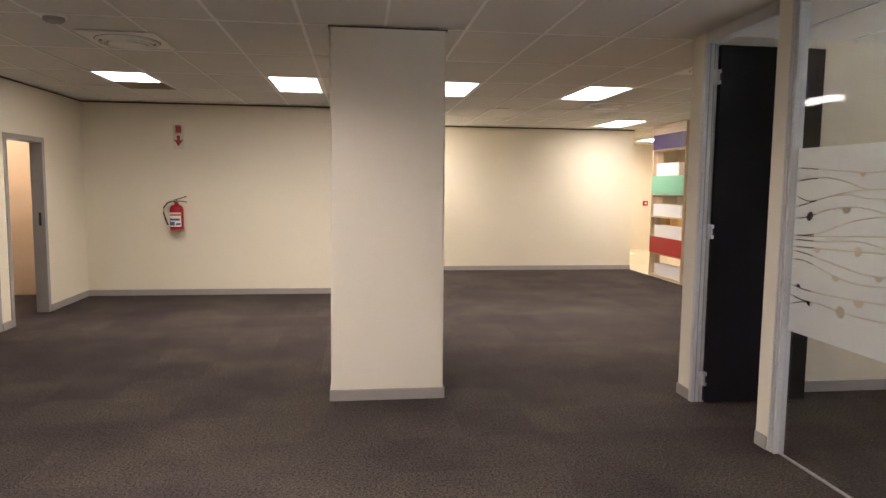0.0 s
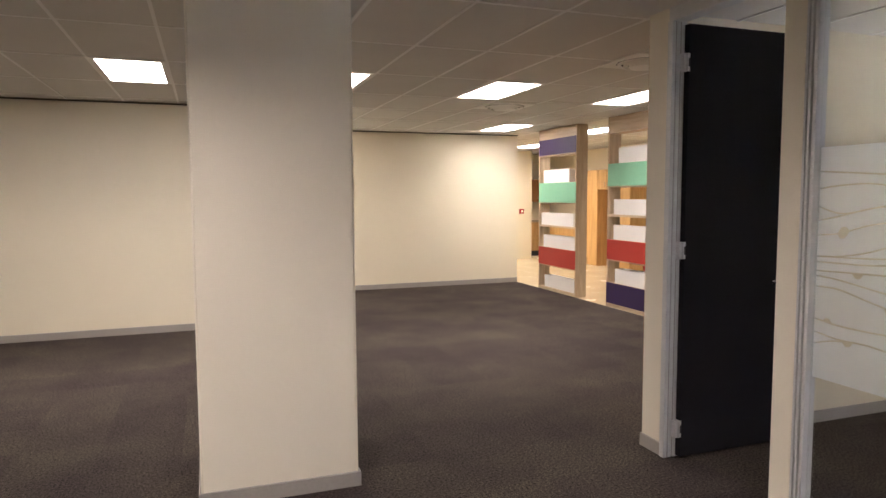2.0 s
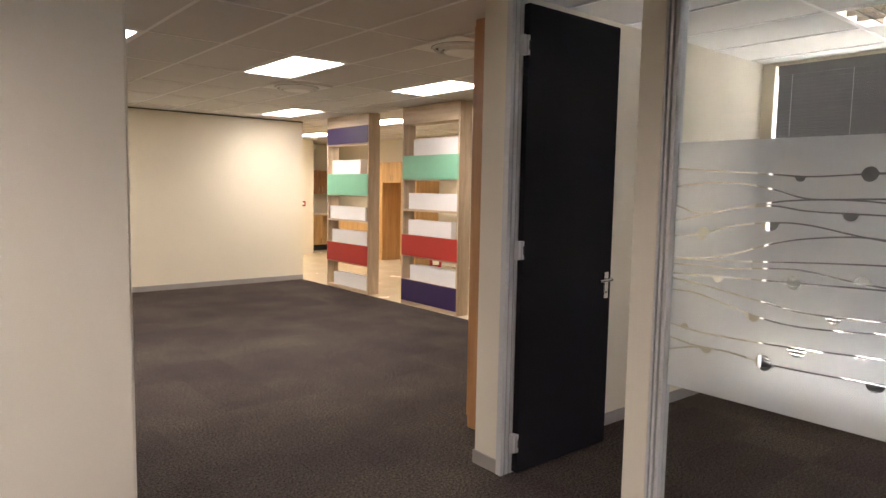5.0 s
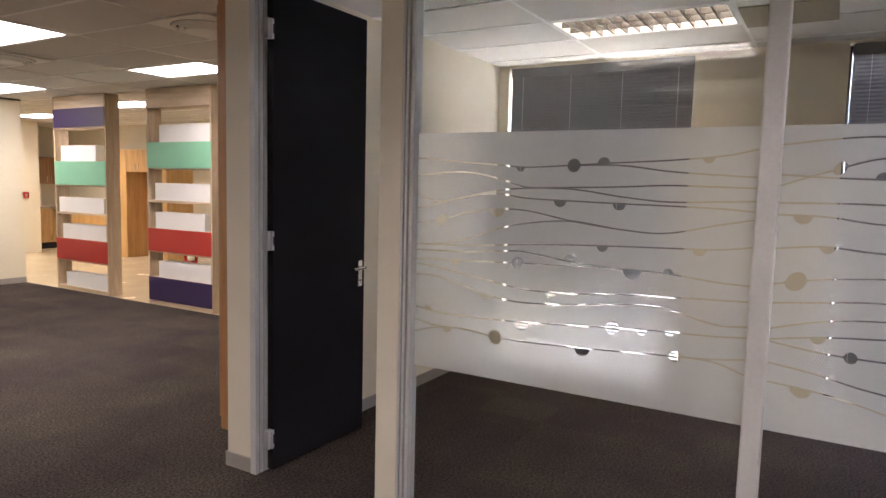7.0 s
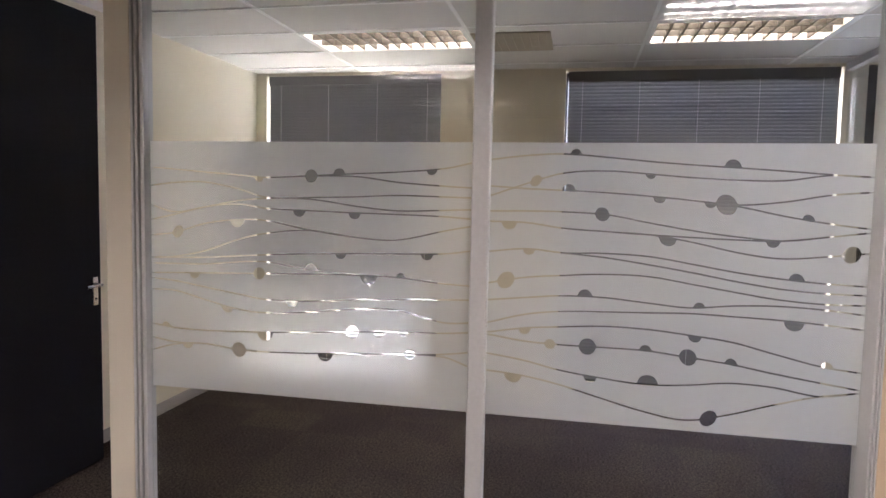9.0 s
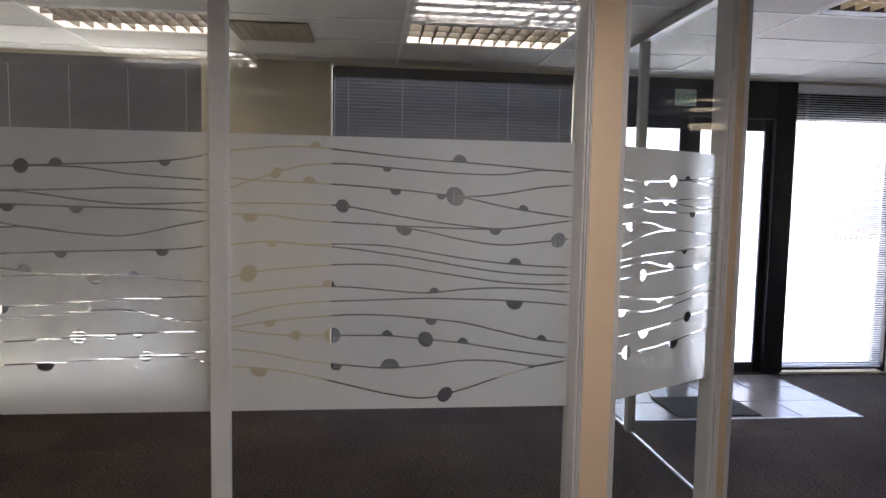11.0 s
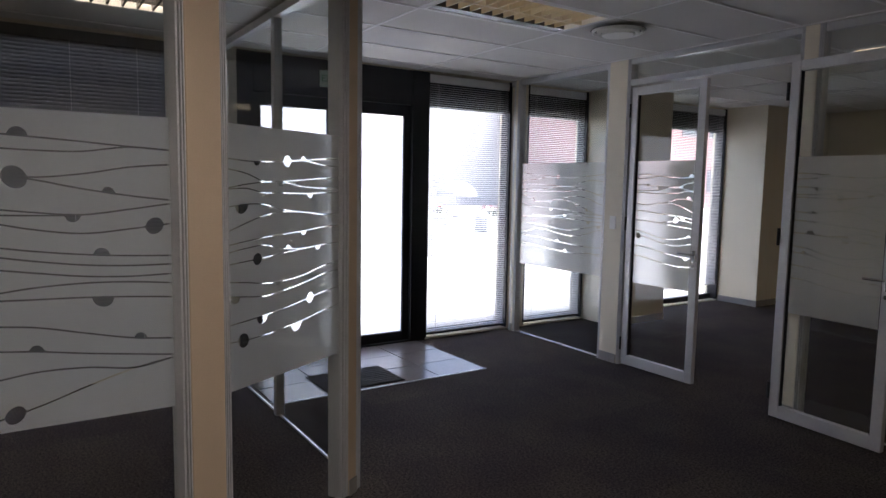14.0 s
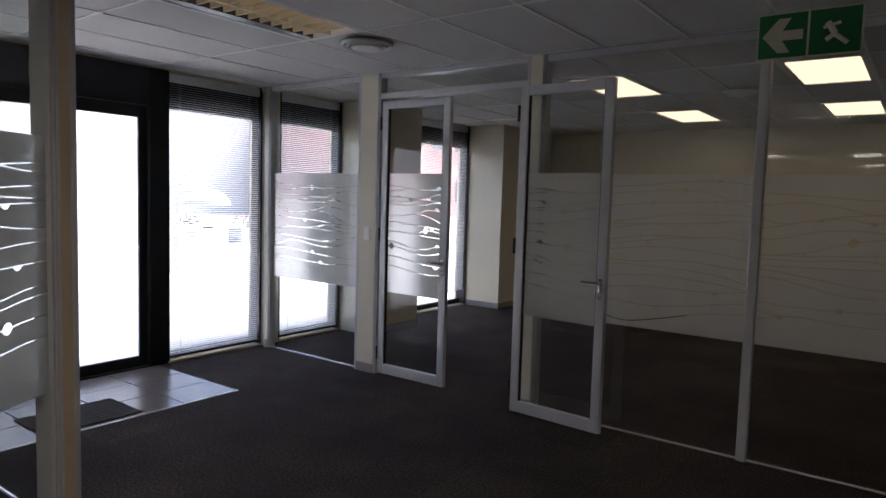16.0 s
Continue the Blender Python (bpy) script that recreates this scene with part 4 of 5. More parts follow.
def panel_light(x, y, glowing, label, group):
    """A recessed fitting with a lit diffuser in a thin white frame."""
    t = thing("ceiling_light", label, "ceiling light", (x, y, CEIL), group=group)
    a, b = GX / 2 - 0.012, GY / 2 - 0.012
    bm = bmesh.new()
    for q in ((-a, -a + 0.035, -b, b), (a - 0.035, a, -b, b), (-a + 0.035, a - 0.035, -b, -b + 0.035), (-a + 0.035, a - 0.035, b - 0.035, b)):
        box(bm, *q, -0.004, 0.05)
    part("frame", bm, TBAR, t)
    block("diffuser", -a + 0.035, a - 0.035, -b + 0.035, b - 0.035, 0.004, 0.012, glowing, t)
    return t


def louvre_light(x, y, glowing, label, group, cells=(3, 12), depth=0.055, blade=LOUVRE):
    """A recessed fitting with tubes above a grid of metal blades, whose lit or dark look is in the blade colour."""
    t = thing("ceiling_light", label, "ceiling light", (x, y, CEIL), group=group)
    a, b = GX / 2 - 0.012, GY / 2 - 0.012
    bm = bmesh.new()
    for q in ((-a, -a + 0.025, -b, b), (a - 0.025, a, -b, b), (-a + 0.025, a - 0.025, -b, -b + 0.025), (-a + 0.025, a - 0.025, b - 0.025, b)):
        box(bm, *q, -0.004, 0.09)
    part("frame", bm, TBAR, t)
    block("back_plate", -a + 0.025, a - 0.025, -b + 0.025, b - 0.025, 0.095, 0.1, WHITE, t)
    nx, ny = cells
    for k in range(nx):
        bm = bmesh.new()
        xx = -a + 0.025 + (k + 0.5) * (2 * a - 0.05) / nx
        cyl(bm, (xx, -b + 0.04, 0.08), (xx, b - 0.04, 0.08), 0.013, seg=10)
        part("tube", bm, glowing, t, "lit fluorescent tube")
    for k in range(1, nx):
        xx = -a + 0.025 + k * (2 * a - 0.05) / nx
        block("long_blade", xx - 0.008, xx + 0.008, -b + 0.026, b - 0.026, 0.0, depth, blade, t)
    bm = bmesh.new()
    yy0 = (2 * b - 0.05) / ny
    box(bm, -a + 0.026, a - 0.026, -0.007, 0.007, 0.001, depth + 0.001)
    me = mesh_of("cross_blade", bm, blade)
    for k in range(1, ny):
        ob = new("cross_blade", me)
        ob.parent = t
        ob.location = (0, -b + 0.025 + k * yy0, 0)
    return t


for x, y in MAIN_LAMPS:
    panel_light(x, y, TUBE_WHITE, "recessed rectangular ceiling light, brightly lit", "lights of the main room")
    lamp_area("lamp_main", x, y, LAMP_POWER * (0.72 if x > 5 and y > 11 else 0.88 if x < -1 else 1.0), LAMP_COLOR, 132)
# unseen fill lamps, boosted to brighten pillar, posts and near carpet
REAR_BOOST = (1.0, 5.2, 4.8)
for x, y in REAR_LAMPS:
    louvre_light(x, y, TUBE_OFFICE, "recessed louvred ceiling light, its metal blades coloured dark for the light cut-off", "lights behind the entrance to the main room", depth=0.022)
    lamp_area("lamp_rear_fill", x, y, LAMP_POWER * REAR_BOOST[(x > -1) + (x > 1)], (1.0, 0.92, 0.82), 175, 0.028)
for x, y in CORRIDOR_LAMPS:
    panel_light(x, y, TUBE_WHITE, "recessed rectangular corridor light, lit", "lights of the corridor")
    lamp_area("lamp_corridor", x, y, LAMP_POWER * 0.12, (1.0, 0.84, 0.6), 150)
for x, y in KITCHEN_LAMPS:
    panel_light(x, y, TUBE_WHITE, "recessed rectangular kitchen light, brightly lit", "lights of the kitchen")
    lamp_area("lamp_kitchen", x, y, LAMP_POWER * (0.9 if y < 14 else 2.0), (1.0, 0.87, 0.62), 140)
for x, y in OFFICE_LAMPS:
    louvre_light(x, y, TUBE_OFFICE, "recessed louvred ceiling light, its metal blades coloured dark for the light cut-off", "lights of the glass office")
    lamp_area("lamp_office", x, y, OFFICE_POWER, OFFICE_COLOR, 170, 0.06)
for x, y in HALL_LAMPS:
    fitting = louvre_light(x, y, TUBE_WARM, "recessed louvred ceiling light, dim and yellowish", "lights of the hall", (2, 12), blade=LOUVRE_PALE)
    # dark block added as the shade on the window side of the louvre
    block("side_shade_strip", GX / 2 - 0.13, GX / 2 - 0.04, -GY / 2 + 0.04, GY / 2 - 0.04, -0.002, 0.05, LOUVRE, fitting, "dark strip added for the shaded side of the louvre")
for x, y in SOUTH_LAMPS:
    panel_light(x, y, TUBE_WARM, "recessed rectangular ceiling light with a warm diffuser", "lights of the south room")
    lamp_area("lamp_south", x, y, 0.06, (1.0, 0.7, 0.42), 130)


def diffuser(x, y, size, label, square=True):
    """A round air diffuser of stepped rings, in a square plate."""
    t = thing("air_diffuser", label, "air vent", (x, y, CEIL), group="air diffusers")
    if square:
        bm = bmesh.new()
        box(bm, -size / 2, size / 2, -size / 2, size / 2, -0.014, 0.0)
        part("plate", bm, PLASTIC, t, bevel=0.003)
    r = size * 0.42
    # flat black disc in place of the shade between the rings
    bm = bmesh.new()
    lathe(bm, [(r * 1.0, -0.0145), (r * 0.99, -0.0155)], 32)
    part("throat", bm, BLACK_FRAME, t, "black disc painted for the shade inside the vent")
    for k, f in enumerate((1.0, 0.8)):
        bm = bmesh.new()
        seg = 32
        prof = [(r * f * 0.97, -0.015), (r * f * 0.95, -0.032 - 0.01 * k), (r * f * 0.9, -0.037 - 0.01 * k), (r * f * 0.86, -0.018)]
        rings = [[bm.verts.new((q * math.cos(a * math.tau / seg), q * math.sin(a * math.tau / seg), z)) for a in range(seg)] for q, z in prof]
        for a, b in zip(rings, rings[1:] + rings[:1]):
            for i in range(seg):
                bm.faces.new((a[i], a[(i + 1) % seg], b[(i + 1) % seg], b[i]))
        part("ring", bm, PLASTIC, t)
    bm = bmesh.new()
    lathe(bm, [(r * 0.54, -0.015), (r * 0.6, -0.046), (r * 0.57, -0.052), (0.005, -0.056)], 28)
    part("centre_cone", bm, PLASTIC, t)
    return t


diffuser(-1.14, 6.36, 0.58, "square white air diffuser plate with a round vent")
diffuser(4.09, 9.59, 0.58, "square white air diffuser plate with a round vent")
diffuser(4.05, 6.73, 0.58, "square white air diffuser plate with a round vent")
diffuser(4.02, -1.7, 0.46, "round white air diffuser ring in the ceiling", False)
diffuser(2.2, -4.9, 0.4, "round white air diffuser ring in the ceiling", False)
for x, y in ((-1.79, 8.93), (5.42, 2.98)):
    t = thing("ceiling_vent", "tan return-air panel set in the ceiling grid", "air vent", (x, y, CEIL), group="return-air panels")
    block("panel", -0.27, 0.27, -0.27, 0.27, -0.006, 0.002, VENT, t, bevel=0.002)
    for k in range(9):
        block("slot", -0.24, 0.24, -0.24 + k * 0.058, -0.225 + k * 0.058, -0.009, -0.006, VENT, t)
sm = thing("smoke_detector", "small round white smoke detector on the ceiling", "smoke detector", (-1.39, 5.65, CEIL))
bm = bmesh.new()
lathe(bm, [(0.085, 0.0), (0.085, -0.014), (0.078, -0.018)], 24)
part("base", bm, PLASTIC, sm)
bm = bmesh.new()
lathe(bm, [(0.07, -0.018), (0.066, -0.04), (0.045, -0.052), (0.015, -0.055)], 24)
part("head", bm, GREY_FRAME, sm)

# ---- exit signs ----
ex = thing("exit_sign", "green and white exit sign with an arrow, hung from the ceiling", "exit sign", (1.27, -2.2, 2.585))
block("board", -0.252, 0.252, -0.008, 0.008, -0.125, 0.125, SIGN_WHITE, ex, bevel=0.002)
for x0, x1 in ((-0.243, -0.006), (0.006, 0.243)):
    block("green_field", x0, x1, 0.0085, 0.0105, -0.116, 0.116, SIGN_GREEN, ex)
# the board faces the room, so its own x runs from the viewer's right to left
bm = bmesh.new()
arrow = [(0.025, 0.026), (0.125, 0.026), (0.085, 0.092), (0.145, 0.092), (0.225, 0.0), (0.145, -0.092), (0.085, -0.092), (0.125, -0.026), (0.025, -0.026)]
front = [bm.verts.new((x, 0.013, z)) for x, z in arrow]
back = [bm.verts.new((x, 0.011, z)) for x, z in arrow]
bm.faces.new(front)
bm.faces.new(back[::-1])
for i in range(len(arrow)):
    bm.faces.new((front[i], back[i], back[(i + 1) % len(arrow)], front[(i + 1) % len(arrow)]))
part("arrow", bm, SIGN_WHITE, ex)
bm = bmesh.new()
for p, q, r in (((-0.09, 0.012, 0.045), (-0.125, 0.012, -0.015), 0.016), ((-0.125, 0.012, -0.015), (-0.085, 0.012, -0.045), 0.012), ((-0.125, 0.012, -0.02), (-0.185, 0.012, -0.07), 0.012), ((-0.07, 0.012, 0.02), (-0.15, 0.012, 0.04), 0.009)):
    cyl(bm, p, q, r, seg=8)
part("pictogram", bm, SIGN_WHITE, ex, "plain white pictogram bars")
for x in (-0.2, 0.2):
    bm = bmesh.new()
    cyl(bm, (x, 0, 0.124), (x, 0, 0.165), 0.003, seg=8)
    part("hanger", bm, ALU, ex)

ex2 = thing("exit_sign", "small pale exit sign board on the entrance header", "exit sign", (XF - 0.003, -0.53, 2.565))
block("board", -0.012, 0.0, -0.1, 0.1, -0.075, 0.075, surface("pale_green_sign", (0.5, 0.62, 0.52), 0.5), ex2, bevel=0.002)
fc = bpy.data.curves.new("exit_text", "FONT")
fc.body, fc.size, fc.align_x, fc.align_y, fc.extrude = "EXIT", 0.085, "CENTER", "CENTER", 0.001
fc.materials.append(SIGN_GREEN)
txt = new("exit_text", fc)
dg = bpy.context.evaluated_depsgraph_get()
me = bpy.data.meshes.new_from_object(txt.evaluated_get(dg))
bpy.data.objects.remove(txt)
lt = new("lettering", me)
lt.parent = ex2
lt.matrix_basis = Matrix.Translation((-0.014, 0, 0)) @ Matrix(((0, 0, -1, 0), (-1, 0, 0, 0), (0, 1, 0, 0), (0, 0, 0, 1)))

# ---- fire extinguisher and its sign ----
fe = thing("fire_extinguisher", "red fire extinguisher with a white label hung on the wall", "fire extinguisher", (-1.89, YA - 0.1, 0.955))
bm = bmesh.new()
lathe(bm, [(0.075, 0.0), (0.088, 0.006), (0.093, 0.02), (0.093, 0.285), (0.086, 0.318), (0.066, 0.345), (0.03, 0.362), (0.024, 0.395)], 36)
part("cylinder", bm, EXT_RED, fe, "glossy red cylinder")
for a0, a1, z0, z1, m in ((-148, -38, 0.05, 0.25, SIGN_WHITE), (-140, -40, 0.205, 0.225, SIGN_RED), (-145, -92, 0.065, 0.12, LABEL_BLUE), (-84, -45, 0.07, 0.1, LABEL_BLUE), (-142, -50, 0.135, 0.165, LABEL_BLUE)):
    bm = bmesh.new()
    r = 0.0945 if m is SIGN_WHITE else 0.0955
    ring = [[bm.verts.new((r * math.cos(radians(a0 + (a1 - a0) * k / 14)), r * math.sin(radians(a0 + (a1 - a0) * k / 14)), z)) for k in range(15)] for z in (z0, z1)]
    for k in range(14):
        bm.faces.new((ring[0][k], ring[0][k + 1], ring[1][k + 1], ring[1][k]))
    part("label" if m is SIGN_WHITE else "label_print", bm, m, fe)
bm = bmesh.new()
cyl(bm, (0, 0, 0.39), (0, 0, 0.43), 0.018)
part("valve", bm, CHROME, fe)
bm = bmesh.new()
tube(bm, [(-0.03, 0, 0.425), (0.05, 0, 0.445), (0.14, 0, 0.475)], 0.007)
tube(bm, [(-0.02, 0, 0.408), (0.06, 0, 0.408), (0.14, 0, 0.395)], 0.007)
part("lever", bm, DARK_PLASTIC, fe)
bm = bmesh.new()
tube(bm, [(-0.015, 0, 0.405), (-0.06, -0.01, 0.405), (-0.12, -0.015, 0.38), (-0.165, -0.015, 0.32), (-0.17, -0.02, 0.24), (-0.145, -0.03, 0.16), (-0.112, -0.035, 0.07)], 0.0105, 10)
part("hose", bm, RUBBER, fe)
block("wall_bracket", -0.03, 0.03, 0.06, 0.1, 0.22, 0.34, DARK_PLASTIC, fe)

sg = thing("fire_sign", "small white sign with a red extinguisher symbol and arrow", "sign", (-1.862, YA - 0.003, 2.27))
block("board", -0.075, 0.075, -0.003, 0.0, -0.17, 0.17, surface("cream_sign_board", (0.68, 0.6, 0.46), 0.5), sg)
block("symbol", -0.035, 0.035, -0.0055, -0.0035, 0.06, 0.15, SIGN_RED, sg)
block("symbol_top", -0.04, 0.03, -0.0055, -0.0035, 0.153, 0.163, SIGN_RED, sg)
bm = bmesh.new()
shape = [(-0.022, 0.02), (0.022, 0.02), (0.022, -0.05), (0.07, -0.03), (0.0, -0.13), (-0.07, -0.03), (-0.022, -0.05)]
fr = [bm.verts.new((x, -0.0055, z)) for x, z in shape]
bk = [bm.verts.new((x, -0.0035, z)) for x, z in shape]
bm.faces.new(fr)
bm.faces.new(bk[::-1])
for i in range(len(shape)):
    bm.faces.new((fr[i], bk[i], bk[(i + 1) % len(shape)], fr[(i + 1) % len(shape)]))
part("arrow", bm, SIGN_RED, sg)

sw = thing("light_switch", "small white light switch on the partition post", "light switch", (4.86, SY + 0.05, 1.3))
block("plate", -0.035, 0.035, 0.0, 0.008, -0.06, 0.06, PLASTIC, sw, bevel=0.003)
block("rocker", -0.012, 0.012, 0.008, 0.012, -0.02, 0.02, PLASTIC, sw, bevel=0.002)

# ---- room dividers ----
def divider(y0, y1, fascia, boards, ledges, boxes, label):
    """An open birch shelf divider from floor to ceiling, with coloured boards across its front."""
    t = thing("shelf_divider", label, "shelf", (6.055, (y0 + y1) / 2, 0), group="open shelf dividers")
    h, dp, s = (y1 - y0) / 2, 0.2, 0.032
    block("side_panel", 0, dp, -h, -h + s, 0, 2.745, BIRCH, t, bevel=0.002)
    block("side_panel", 0, dp, h - s, h, 0, 2.745, BIRCH, t, bevel=0.002)
    block("fascia", 0.0, dp, -h + s, h - s, fascia, 2.745, BIRCH_Y, t, bevel=0.002)
    block("plinth", 0.004, dp, -h + s, h - s, 0, 0.05, BIRCH_Y, t, bevel=0.002)
    for z0, z1, m in boards:
        block("front_board", -0.006, 0.012, -h + 0.012, h - 0.012, z0, z1, m, t, m.name.replace("_", " "), bevel=0.002)
        block("shelf", 0.0125, dp, -h + s, h - s, z0 - 0.022, z0, BIRCH_Y, t, bevel=0.001)
    for z in ledges:
        block("shelf", 0.0, dp, -h + s, h - s, z - 0.03, z, BIRCH_Y, t, bevel=0.001)
    for z0, z1, a, b in boxes:
        bm = bmesh.new()
        lo, hi = h - a * 2 * h, h - b * 2 * h
        box(bm, 0.03, dp - 0.02, hi, lo, z0, z1)
        pb = thing("planter_box", "plain white open box standing on a shelf of the divider", "box", (6.055, (y0 + y1) / 2, 0), group="white boxes on the dividers")
        c0, c1, w = hi, lo, 0.012
        for nm, q in (("front", (0.03, 0.03 + w, c0, c1, z0 + 0.001, z1)), ("back", (dp - 0.02 - w, dp - 0.02, c0, c1, z0 + 0.001, z1)), ("end", (0.03 + w, dp - 0.02 - w, c0, c0 + w, z0 + 0.001, z1)), ("end", (0.03 + w, dp - 0.02 - w, c1 - w, c1, z0 + 0.001, z1)), ("base", (0.03 + w, dp - 0.02 - w, c0 + w, c1 - w, z0 + 0.001, z0 + 0.015))):
            block(nm, *q, WHITE, pb)
        bm.free()
    return t


divider(11.13, 12.37, 2.57, [(2.31, 2.57, PURPLE), (1.51, 1.84, GREEN), (0.44, 0.74, RED)], [1.12, 1.84, 0.74],
        [(1.841, 2.06, 0.1, 0.78), (1.121, 1.33, 0.04, 0.9), (0.741, 0.95, 0.1, 0.95), (0.051, 0.25, 0.14, 0.95)],
        "tall open birch shelf divider with purple, mint and red boards")
divider(9.05, 10.27, 2.51, [(1.76, 2.08, GREEN), (0.70, 0.99, RED), (0.06, 0.36, PURPLE)], [1.35, 2.08, 0.99, 0.36],
        [(2.081, 2.3, 0.18, 0.96), (1.351, 1.57, 0.1, 0.97), (0.991, 1.2, 0.1, 0.86), (0.361, 0.57, 0.14, 0.96)],
        "tall open birch shelf divider with mint, red and purple boards")

# ---- tall cupboard behind the office wall ----
cb = thing("tall_cupboard", "tall orange-brown wooden cupboard against the office wall", "cupboard", (3.55, 5.82, 0))
block("body", 0, 0.9, -0.235, 0.2, 0.0, 2.74, CHERRY, cb, bevel=0.003)
for k in range(2):
    d = block("door", 0.01 + k * 0.445, 0.445 + k * 0.445, 0.202, 0.222, 0.08, 2.7, CHERRY, cb, bevel=0.002)
    block("handle", 0.41 + k * 0.06, 0.425 + k * 0.06, 0.222, 0.245, 1.05, 1.2, CHROME, d)

# ---- kitchen ----
def cupboard(name, label, x0, x1, y0, y1, z0, z1, doors, material, plinth=0.0, face="-x", counter=False):
    t = thing(name, label, "cupboard", ((x0 + x1) / 2, (y0 + y1) / 2, 0))
    dx, dy = (x1 - x0) / 2, (y1 - y0) / 2
    block("body", -dx, dx, -dy, dy, z0 + plinth, z1, material, t, bevel=0.002)
    if plinth:
        block("plinth", -dx + 0.04, dx, -dy + 0.04, dy, z0, z0 + plinth, DARK_PLASTIC, t)
    for k in range(doors):
        if face == "-x":
            w = 2 * dy / doors
            d = block("door", -dx - 0.018, -dx - 0.001, -dy + k * w + 0.004, -dy + (k + 1) * w - 0.004, z0 + plinth + 0.006, z1 - 0.006, material, t, bevel=0.002)
            yy = -dy + k * w + (w - 0.05 if k % 2 == 0 else 0.05)
            block("handle", -dx - 0.04, -dx - 0.018, yy - 0.006, yy + 0.006, z0 + plinth + 0.05, z0 + plinth + 0.17, CHROME, d)
        else:
            w = 2 * dx / doors
            d = block("door", -dx + k * w + 0.004, -dx + (k + 1) * w - 0.004, -dy - 0.018, -dy - 0.001, z0 + plinth + 0.006, z1 - 0.006, material, t, bevel=0.002)
            xx = -dx + k * w + (w - 0.05 if k % 2 == 0 else 0.05)
            block("handle", xx - 0.006, xx + 0.006, -dy - 0.04, -dy - 0.018, z0 + plinth + 0.05, z0 + plinth + 0.17, CHROME, d)
    return t


cupboard("base_cupboard", "golden maple base cupboard on a black plinth", 9.0, 9.6, 15.6, 17.5, 0, 0.9, 4, MAPLE, 0.14)
cupboard("base_cupboard", "golden maple base cupboard on a black plinth", 8.45, 9.58, 17.82, 18.39, 0, 0.9, 2, MAPLE, 0.14, "-y")
structure("wall_kitchen_nib", 6.05, 8.42, 17.2, 18.4, 0, 2.9, CREAM, "cream painted wall block beside the kitchen recess", "wall")
structure("worktop", 8.96, 9.6, 15.58, 17.8, 0.9, 0.935, WORKTOP, "pale beige kitchen worktop", "worktop")
structure("worktop_north", 8.43, 9.6, 17.802, 18.4, 0.9, 0.935, WORKTOP, "pale beige kitchen worktop", "worktop")
cupboard("wall_cupboard", "golden maple wall cupboard above the worktop", 8.75, 9.4, 18.05, 18.4, 1.45, 2.05, 2, MAPLE_SHADE, 0, "-y")
cupboard("tall_unit", "tall golden maple kitchen unit", 9.0, 9.6, 13.8, 14.35, 0, 2.2, 1, MAPLE)
cupboard("tall_unit", "tall golden maple kitchen unit", 9.0, 9.6, 15.05, 15.5, 0, 2.2, 1, MAPLE)
cupboard("bridge_cupboard", "golden maple cupboard bridging the fridge gap", 9.0, 9.6, 14.355, 15.045, 1.75, 2.2, 2, MAPLE)
structure("trim_fridge_recess", 9.57, 9.59, 14.36, 15.04, 0, 1.75, MAPLE_SHADE, "maple back panel of the fridge gap, coloured darker for its shade", "panel")

bk = thing("bucket", "red plastic bucket with a white label on the kitchen floor", "bucket", (8.72, 12.78, 0.001))
bm = bmesh.new()
lathe(bm, [(0.1, 0.0), (0.13, 0.28), (0.138, 0.28), (0.138, 0.295), (0.128, 0.295), (0.1, 0.02)], 28)
part("body", bm, EXT_RED, bk)
bm = bmesh.new()
ring = [[bm.verts.new((r * math.cos(radians(200 + 5 * k)), r * math.sin(radians(200 + 5 * k)), z)) for k in range(13)] for r, z in ((0.1185, 0.15), (0.1275, 0.24))]
for k in range(12):
    bm.faces.new((ring[0][k], ring[0][k + 1], ring[1][k + 1], ring[1][k]))
part("label", bm, SIGN_WHITE, bk)
al = thing("fire_alarm", "small red fire alarm call point on the kitchen wall", "fire alarm", (8.12, 17.2, 1.22))
block("case", -0.06, 0.06, -0.05, 0.0, -0.06, 0.06, EXT_RED, al, bevel=0.006)
block("button", -0.025, 0.025, -0.056, -0.05, -0.025, 0.025, SIGN_WHITE, al)

# ---- entrance floor ----
ef = tagged(block("floor_entrance", ENTRY[0], 6.62, ENTRY[2], ENTRY[3], -0.01, -0.004, GROUT), "dark slate tiles set into the floor at the entrance", "floor", kind="structure")
bm = bmesh.new()
box(bm, -0.196, 0.196, -0.236, 0.236, -0.004, 0.004)
tile_me = mesh_of("tile", bm, SLATE, 0.0015)
for i in range(3):
    for j in range(4):
        ob = new("tile", tile_me)
        ob.parent = ef
        ob.location = (ENTRY[0] + 0.2 + i * 0.4, ENTRY[2] + 0.24 + j * 0.48, -0.001 + random.uniform(0, 0.0012))
rail("trim_entrance", (ENTRY[0] - 0.006, ENTRY[2]), (ENTRY[0] - 0.006, ENTRY[3]), 0.0, 0.006, 0.012, ALU, "thin metal strip along the entrance tiles", "trim")
dm = thing("doormat", "dark ribbed doormat lying on the entrance tiles", "doormat", (5.5, -0.36, 0.0045))
block("pad", -0.24, 0.24, -0.34, 0.34, 0, 0.01, MAT, dm, bevel=0.003)
for k in range(10):
    block("rib", -0.225 + k * 0.048, -0.205 + k * 0.048, -0.33, 0.33, 0.01, 0.013, MAT, dm)

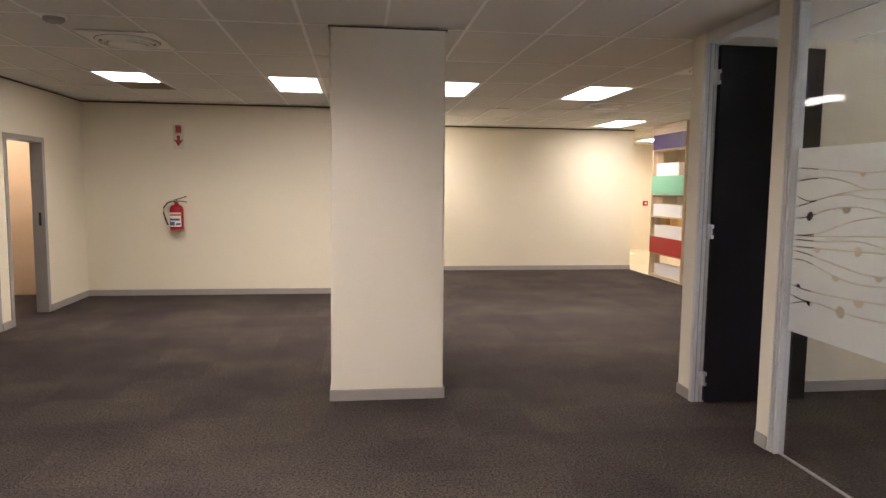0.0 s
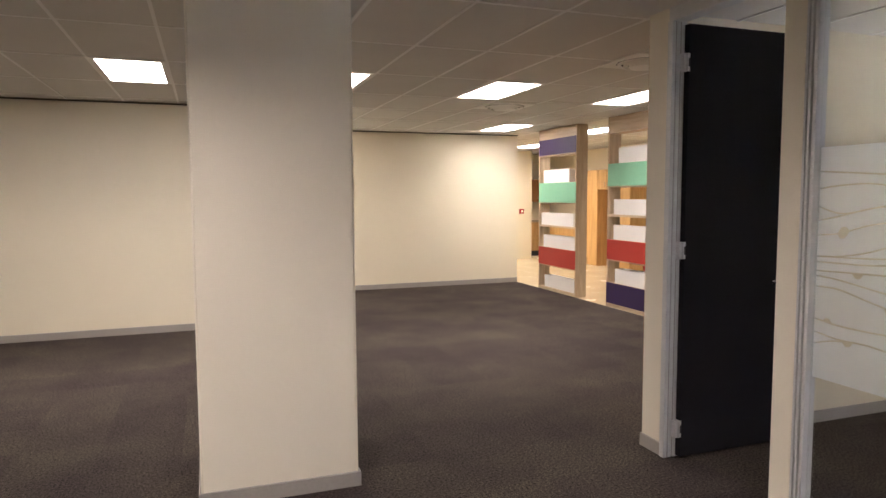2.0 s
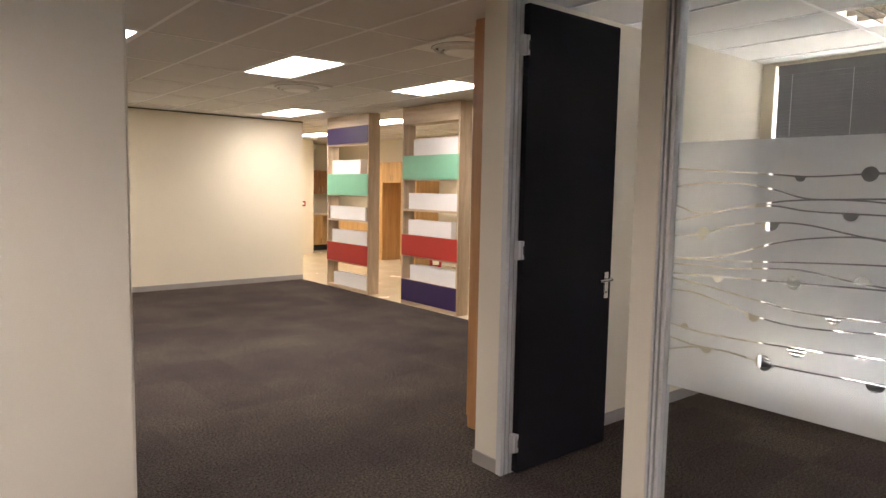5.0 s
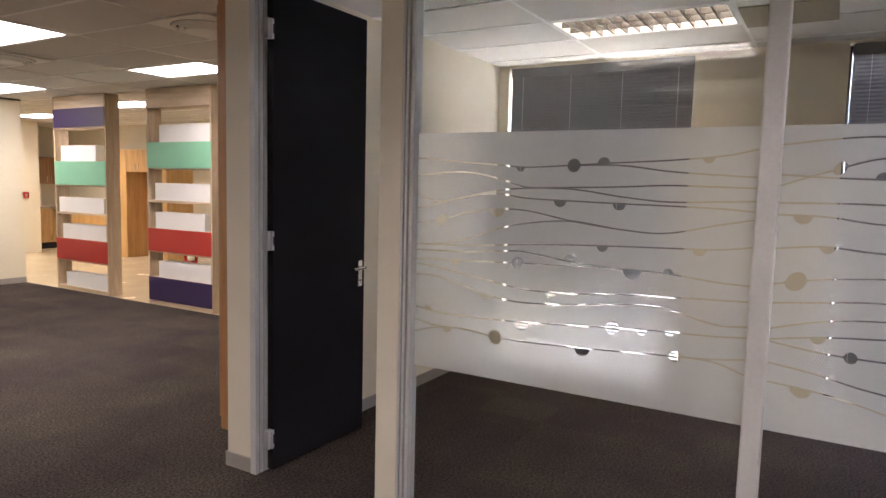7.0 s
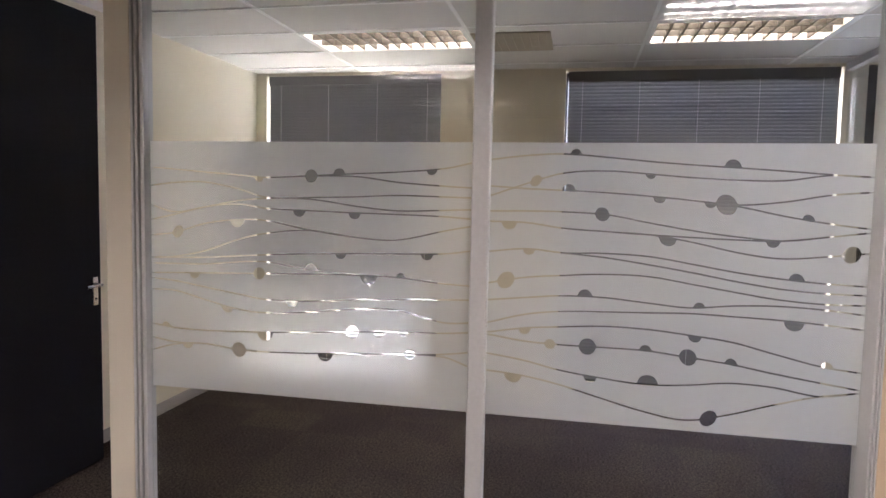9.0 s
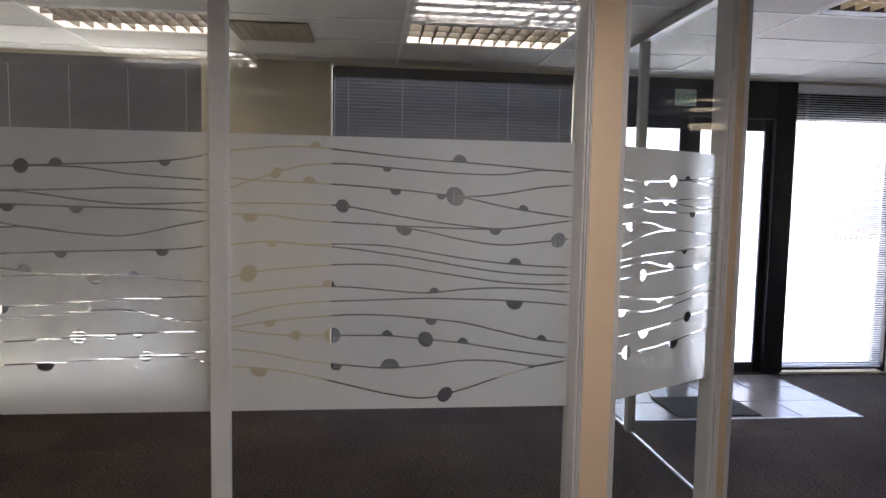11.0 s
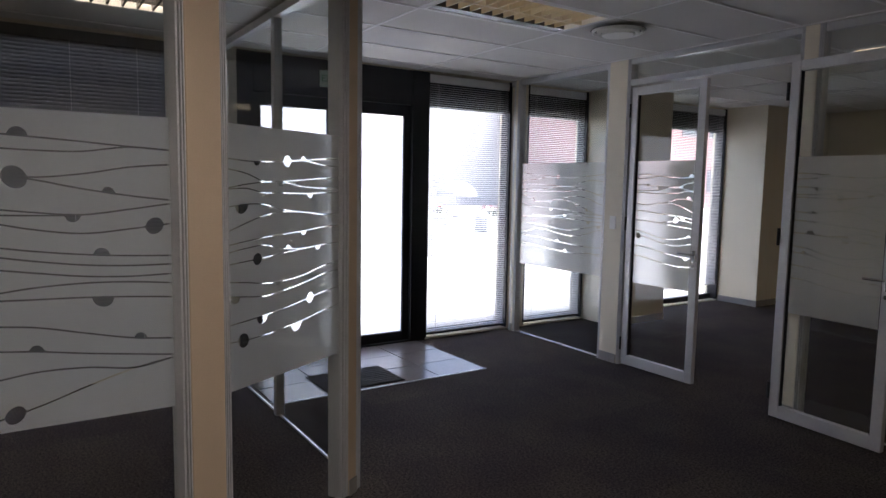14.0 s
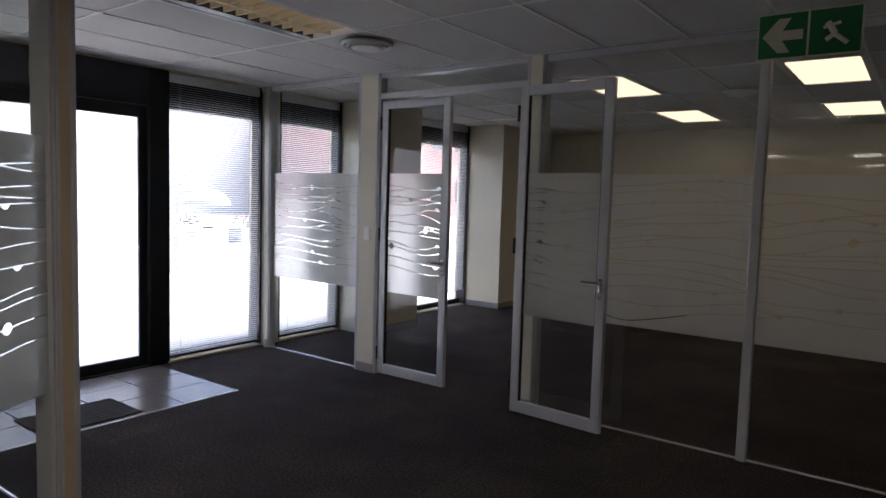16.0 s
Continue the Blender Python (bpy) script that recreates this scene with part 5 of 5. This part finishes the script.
# ---- outdoors ----
structure("ground", 6.62, 160, -120, 120, -0.35, -0.03, PAVE, "pale paved ground outside the windows", "ground")
structure("pavement", 6.62, 14, -40, 40, -0.03, -0.012, PAVE, "pale paved walkway along the front", "pavement")
rw = thing("balustrade", "white wall with a steel railing along the walkway outside", "railing", (13.0, 4.2, -0.03))
for k in range(3):
    block("rail", -0.02, 0.02, -10, 8, 1.58 - k * 0.13, 1.62 - k * 0.13, ALU, rw)
for k in range(13):
    block("post", -0.025, 0.025, -10 + k * 1.5 - 0.025, -10 + k * 1.5 + 0.025, 1.2, 1.58, ALU, rw)
block("upstand", -0.05, 0.05, -10, 8, 0.0, 1.2, RENDER_WHITE, rw)
hs = thing("office_building", "white rendered office building across the street", "building", (42, 4, -0.05))
block("wall", 0, 12, -36, 20, 0, 9, RENDER_WHITE, hs)
block("roof", -0.3, 12.3, -36.3, 20.3, 9, 9.4, GREY_FRAME, hs)
for s in range(2):
    for k in range(14):
        w = block("window", -0.05, 0.02, -24.5 + k * 3.1, -22.4 + k * 3.1, 1.3 + s * 4.2, 2.6 + s * 4.2, DARK_GLASS, hs)
        block("sill", -0.15, -0.05, -24.6 + k * 3.1, -22.3 + k * 3.1, 1.1 + s * 4.2, 1.2 + s * 4.2, RENDER_WHITE, w)
rb = thing("brick_building", "red brick building across the street", "building", (34, -39, -0.05))
block("wall", 0, 10, -20, 7, 0, 10, BRICK_RED, rb)
block("roof", -0.3, 10.3, -20.3, 7.3, 10, 10.4, GREY_FRAME, rb)
for s in range(2):
    for k in range(7):
        w = block("window", -0.05, 0.02, -18.5 + k * 3.4, -16.4 + k * 3.4, 1.3 + s * 4.4, 3.1 + s * 4.4, DARK_GLASS, rb)
        block("sill", -0.15, -0.05, -18.6 + k * 3.4, -16.3 + k * 3.4, 1.2 + s * 4.4, 1.3 + s * 4.4, RENDER_WHITE, w)


def leaves(bm, centre, radius, count, rnd, size=0.05):
    """A loose clump of small leaf blades round a centre."""
    for _ in range(count):
        d = Vector((rnd.gauss(0, 1), rnd.gauss(0, 1), rnd.gauss(0, 0.8))).normalized() * radius * rnd.uniform(0.4, 1.0)
        p = Vector(centre) + d
        q = Euler((rnd.uniform(0, 6), rnd.uniform(0, 6), rnd.uniform(0, 6))).to_quaternion()
        k = size * rnd.uniform(0.6, 1.3)
        bm.faces.new([bm.verts.new(p + q @ Vector(c) * k) for c in ((-1, 0, 0), (0, -0.45, 0.1), (1, 0, 0), (0, 0.45, 0.1))])


FLOWER = surface("red_flowers", (0.5, 0.06, 0.07), 0.6, vary=0.2)
rnd = random.Random(4)
for k in range(6):
    pl = thing("planter", "pale concrete planter with a low shrub and red flowers", "planter", (19.0 + (k % 2) * 1.5, -8.5 - k * 1.9, -0.03), group="planters outside")
    block("trough", -0.35, 0.35, -0.75, 0.75, 0, 0.5, RENDER_WHITE, pl, bevel=0.02)
    bm = bmesh.new()
    for j in range(5):
        leaves(bm, (rnd.uniform(-0.1, 0.1), -0.6 + j * 0.3, 0.66), 0.26, 70, rnd)
    part("shrub", bm, SHRUB, pl)
    bm = bmesh.new()
    for j in range(6):
        leaves(bm, (rnd.uniform(-0.15, 0.15), -0.6 + j * 0.24, 0.85), 0.12, 14, rnd, 0.04)
    part("flowers", bm, FLOWER, pl)
pa = thing("parasol", "white parasol standing open on the forecourt", "parasol", (27.0, -16.0, -0.03))
bm = bmesh.new()
cyl(bm, (0, 0, 0), (0, 0, 1.75), 0.025)
part("pole", bm, ALU, pa)
bm = bmesh.new()
lathe(bm, [(1.0, 1.05), (0.95, 1.25), (0.7, 1.55), (0.35, 1.72), (0.03, 1.8)], 16)
part("canopy", bm, RENDER_WHITE, pa)
bm = bmesh.new()
lathe(bm, [(0.25, 0.0), (0.24, 0.06), (0.05, 0.1)], 20)
part("foot", bm, GREY_FRAME, pa)
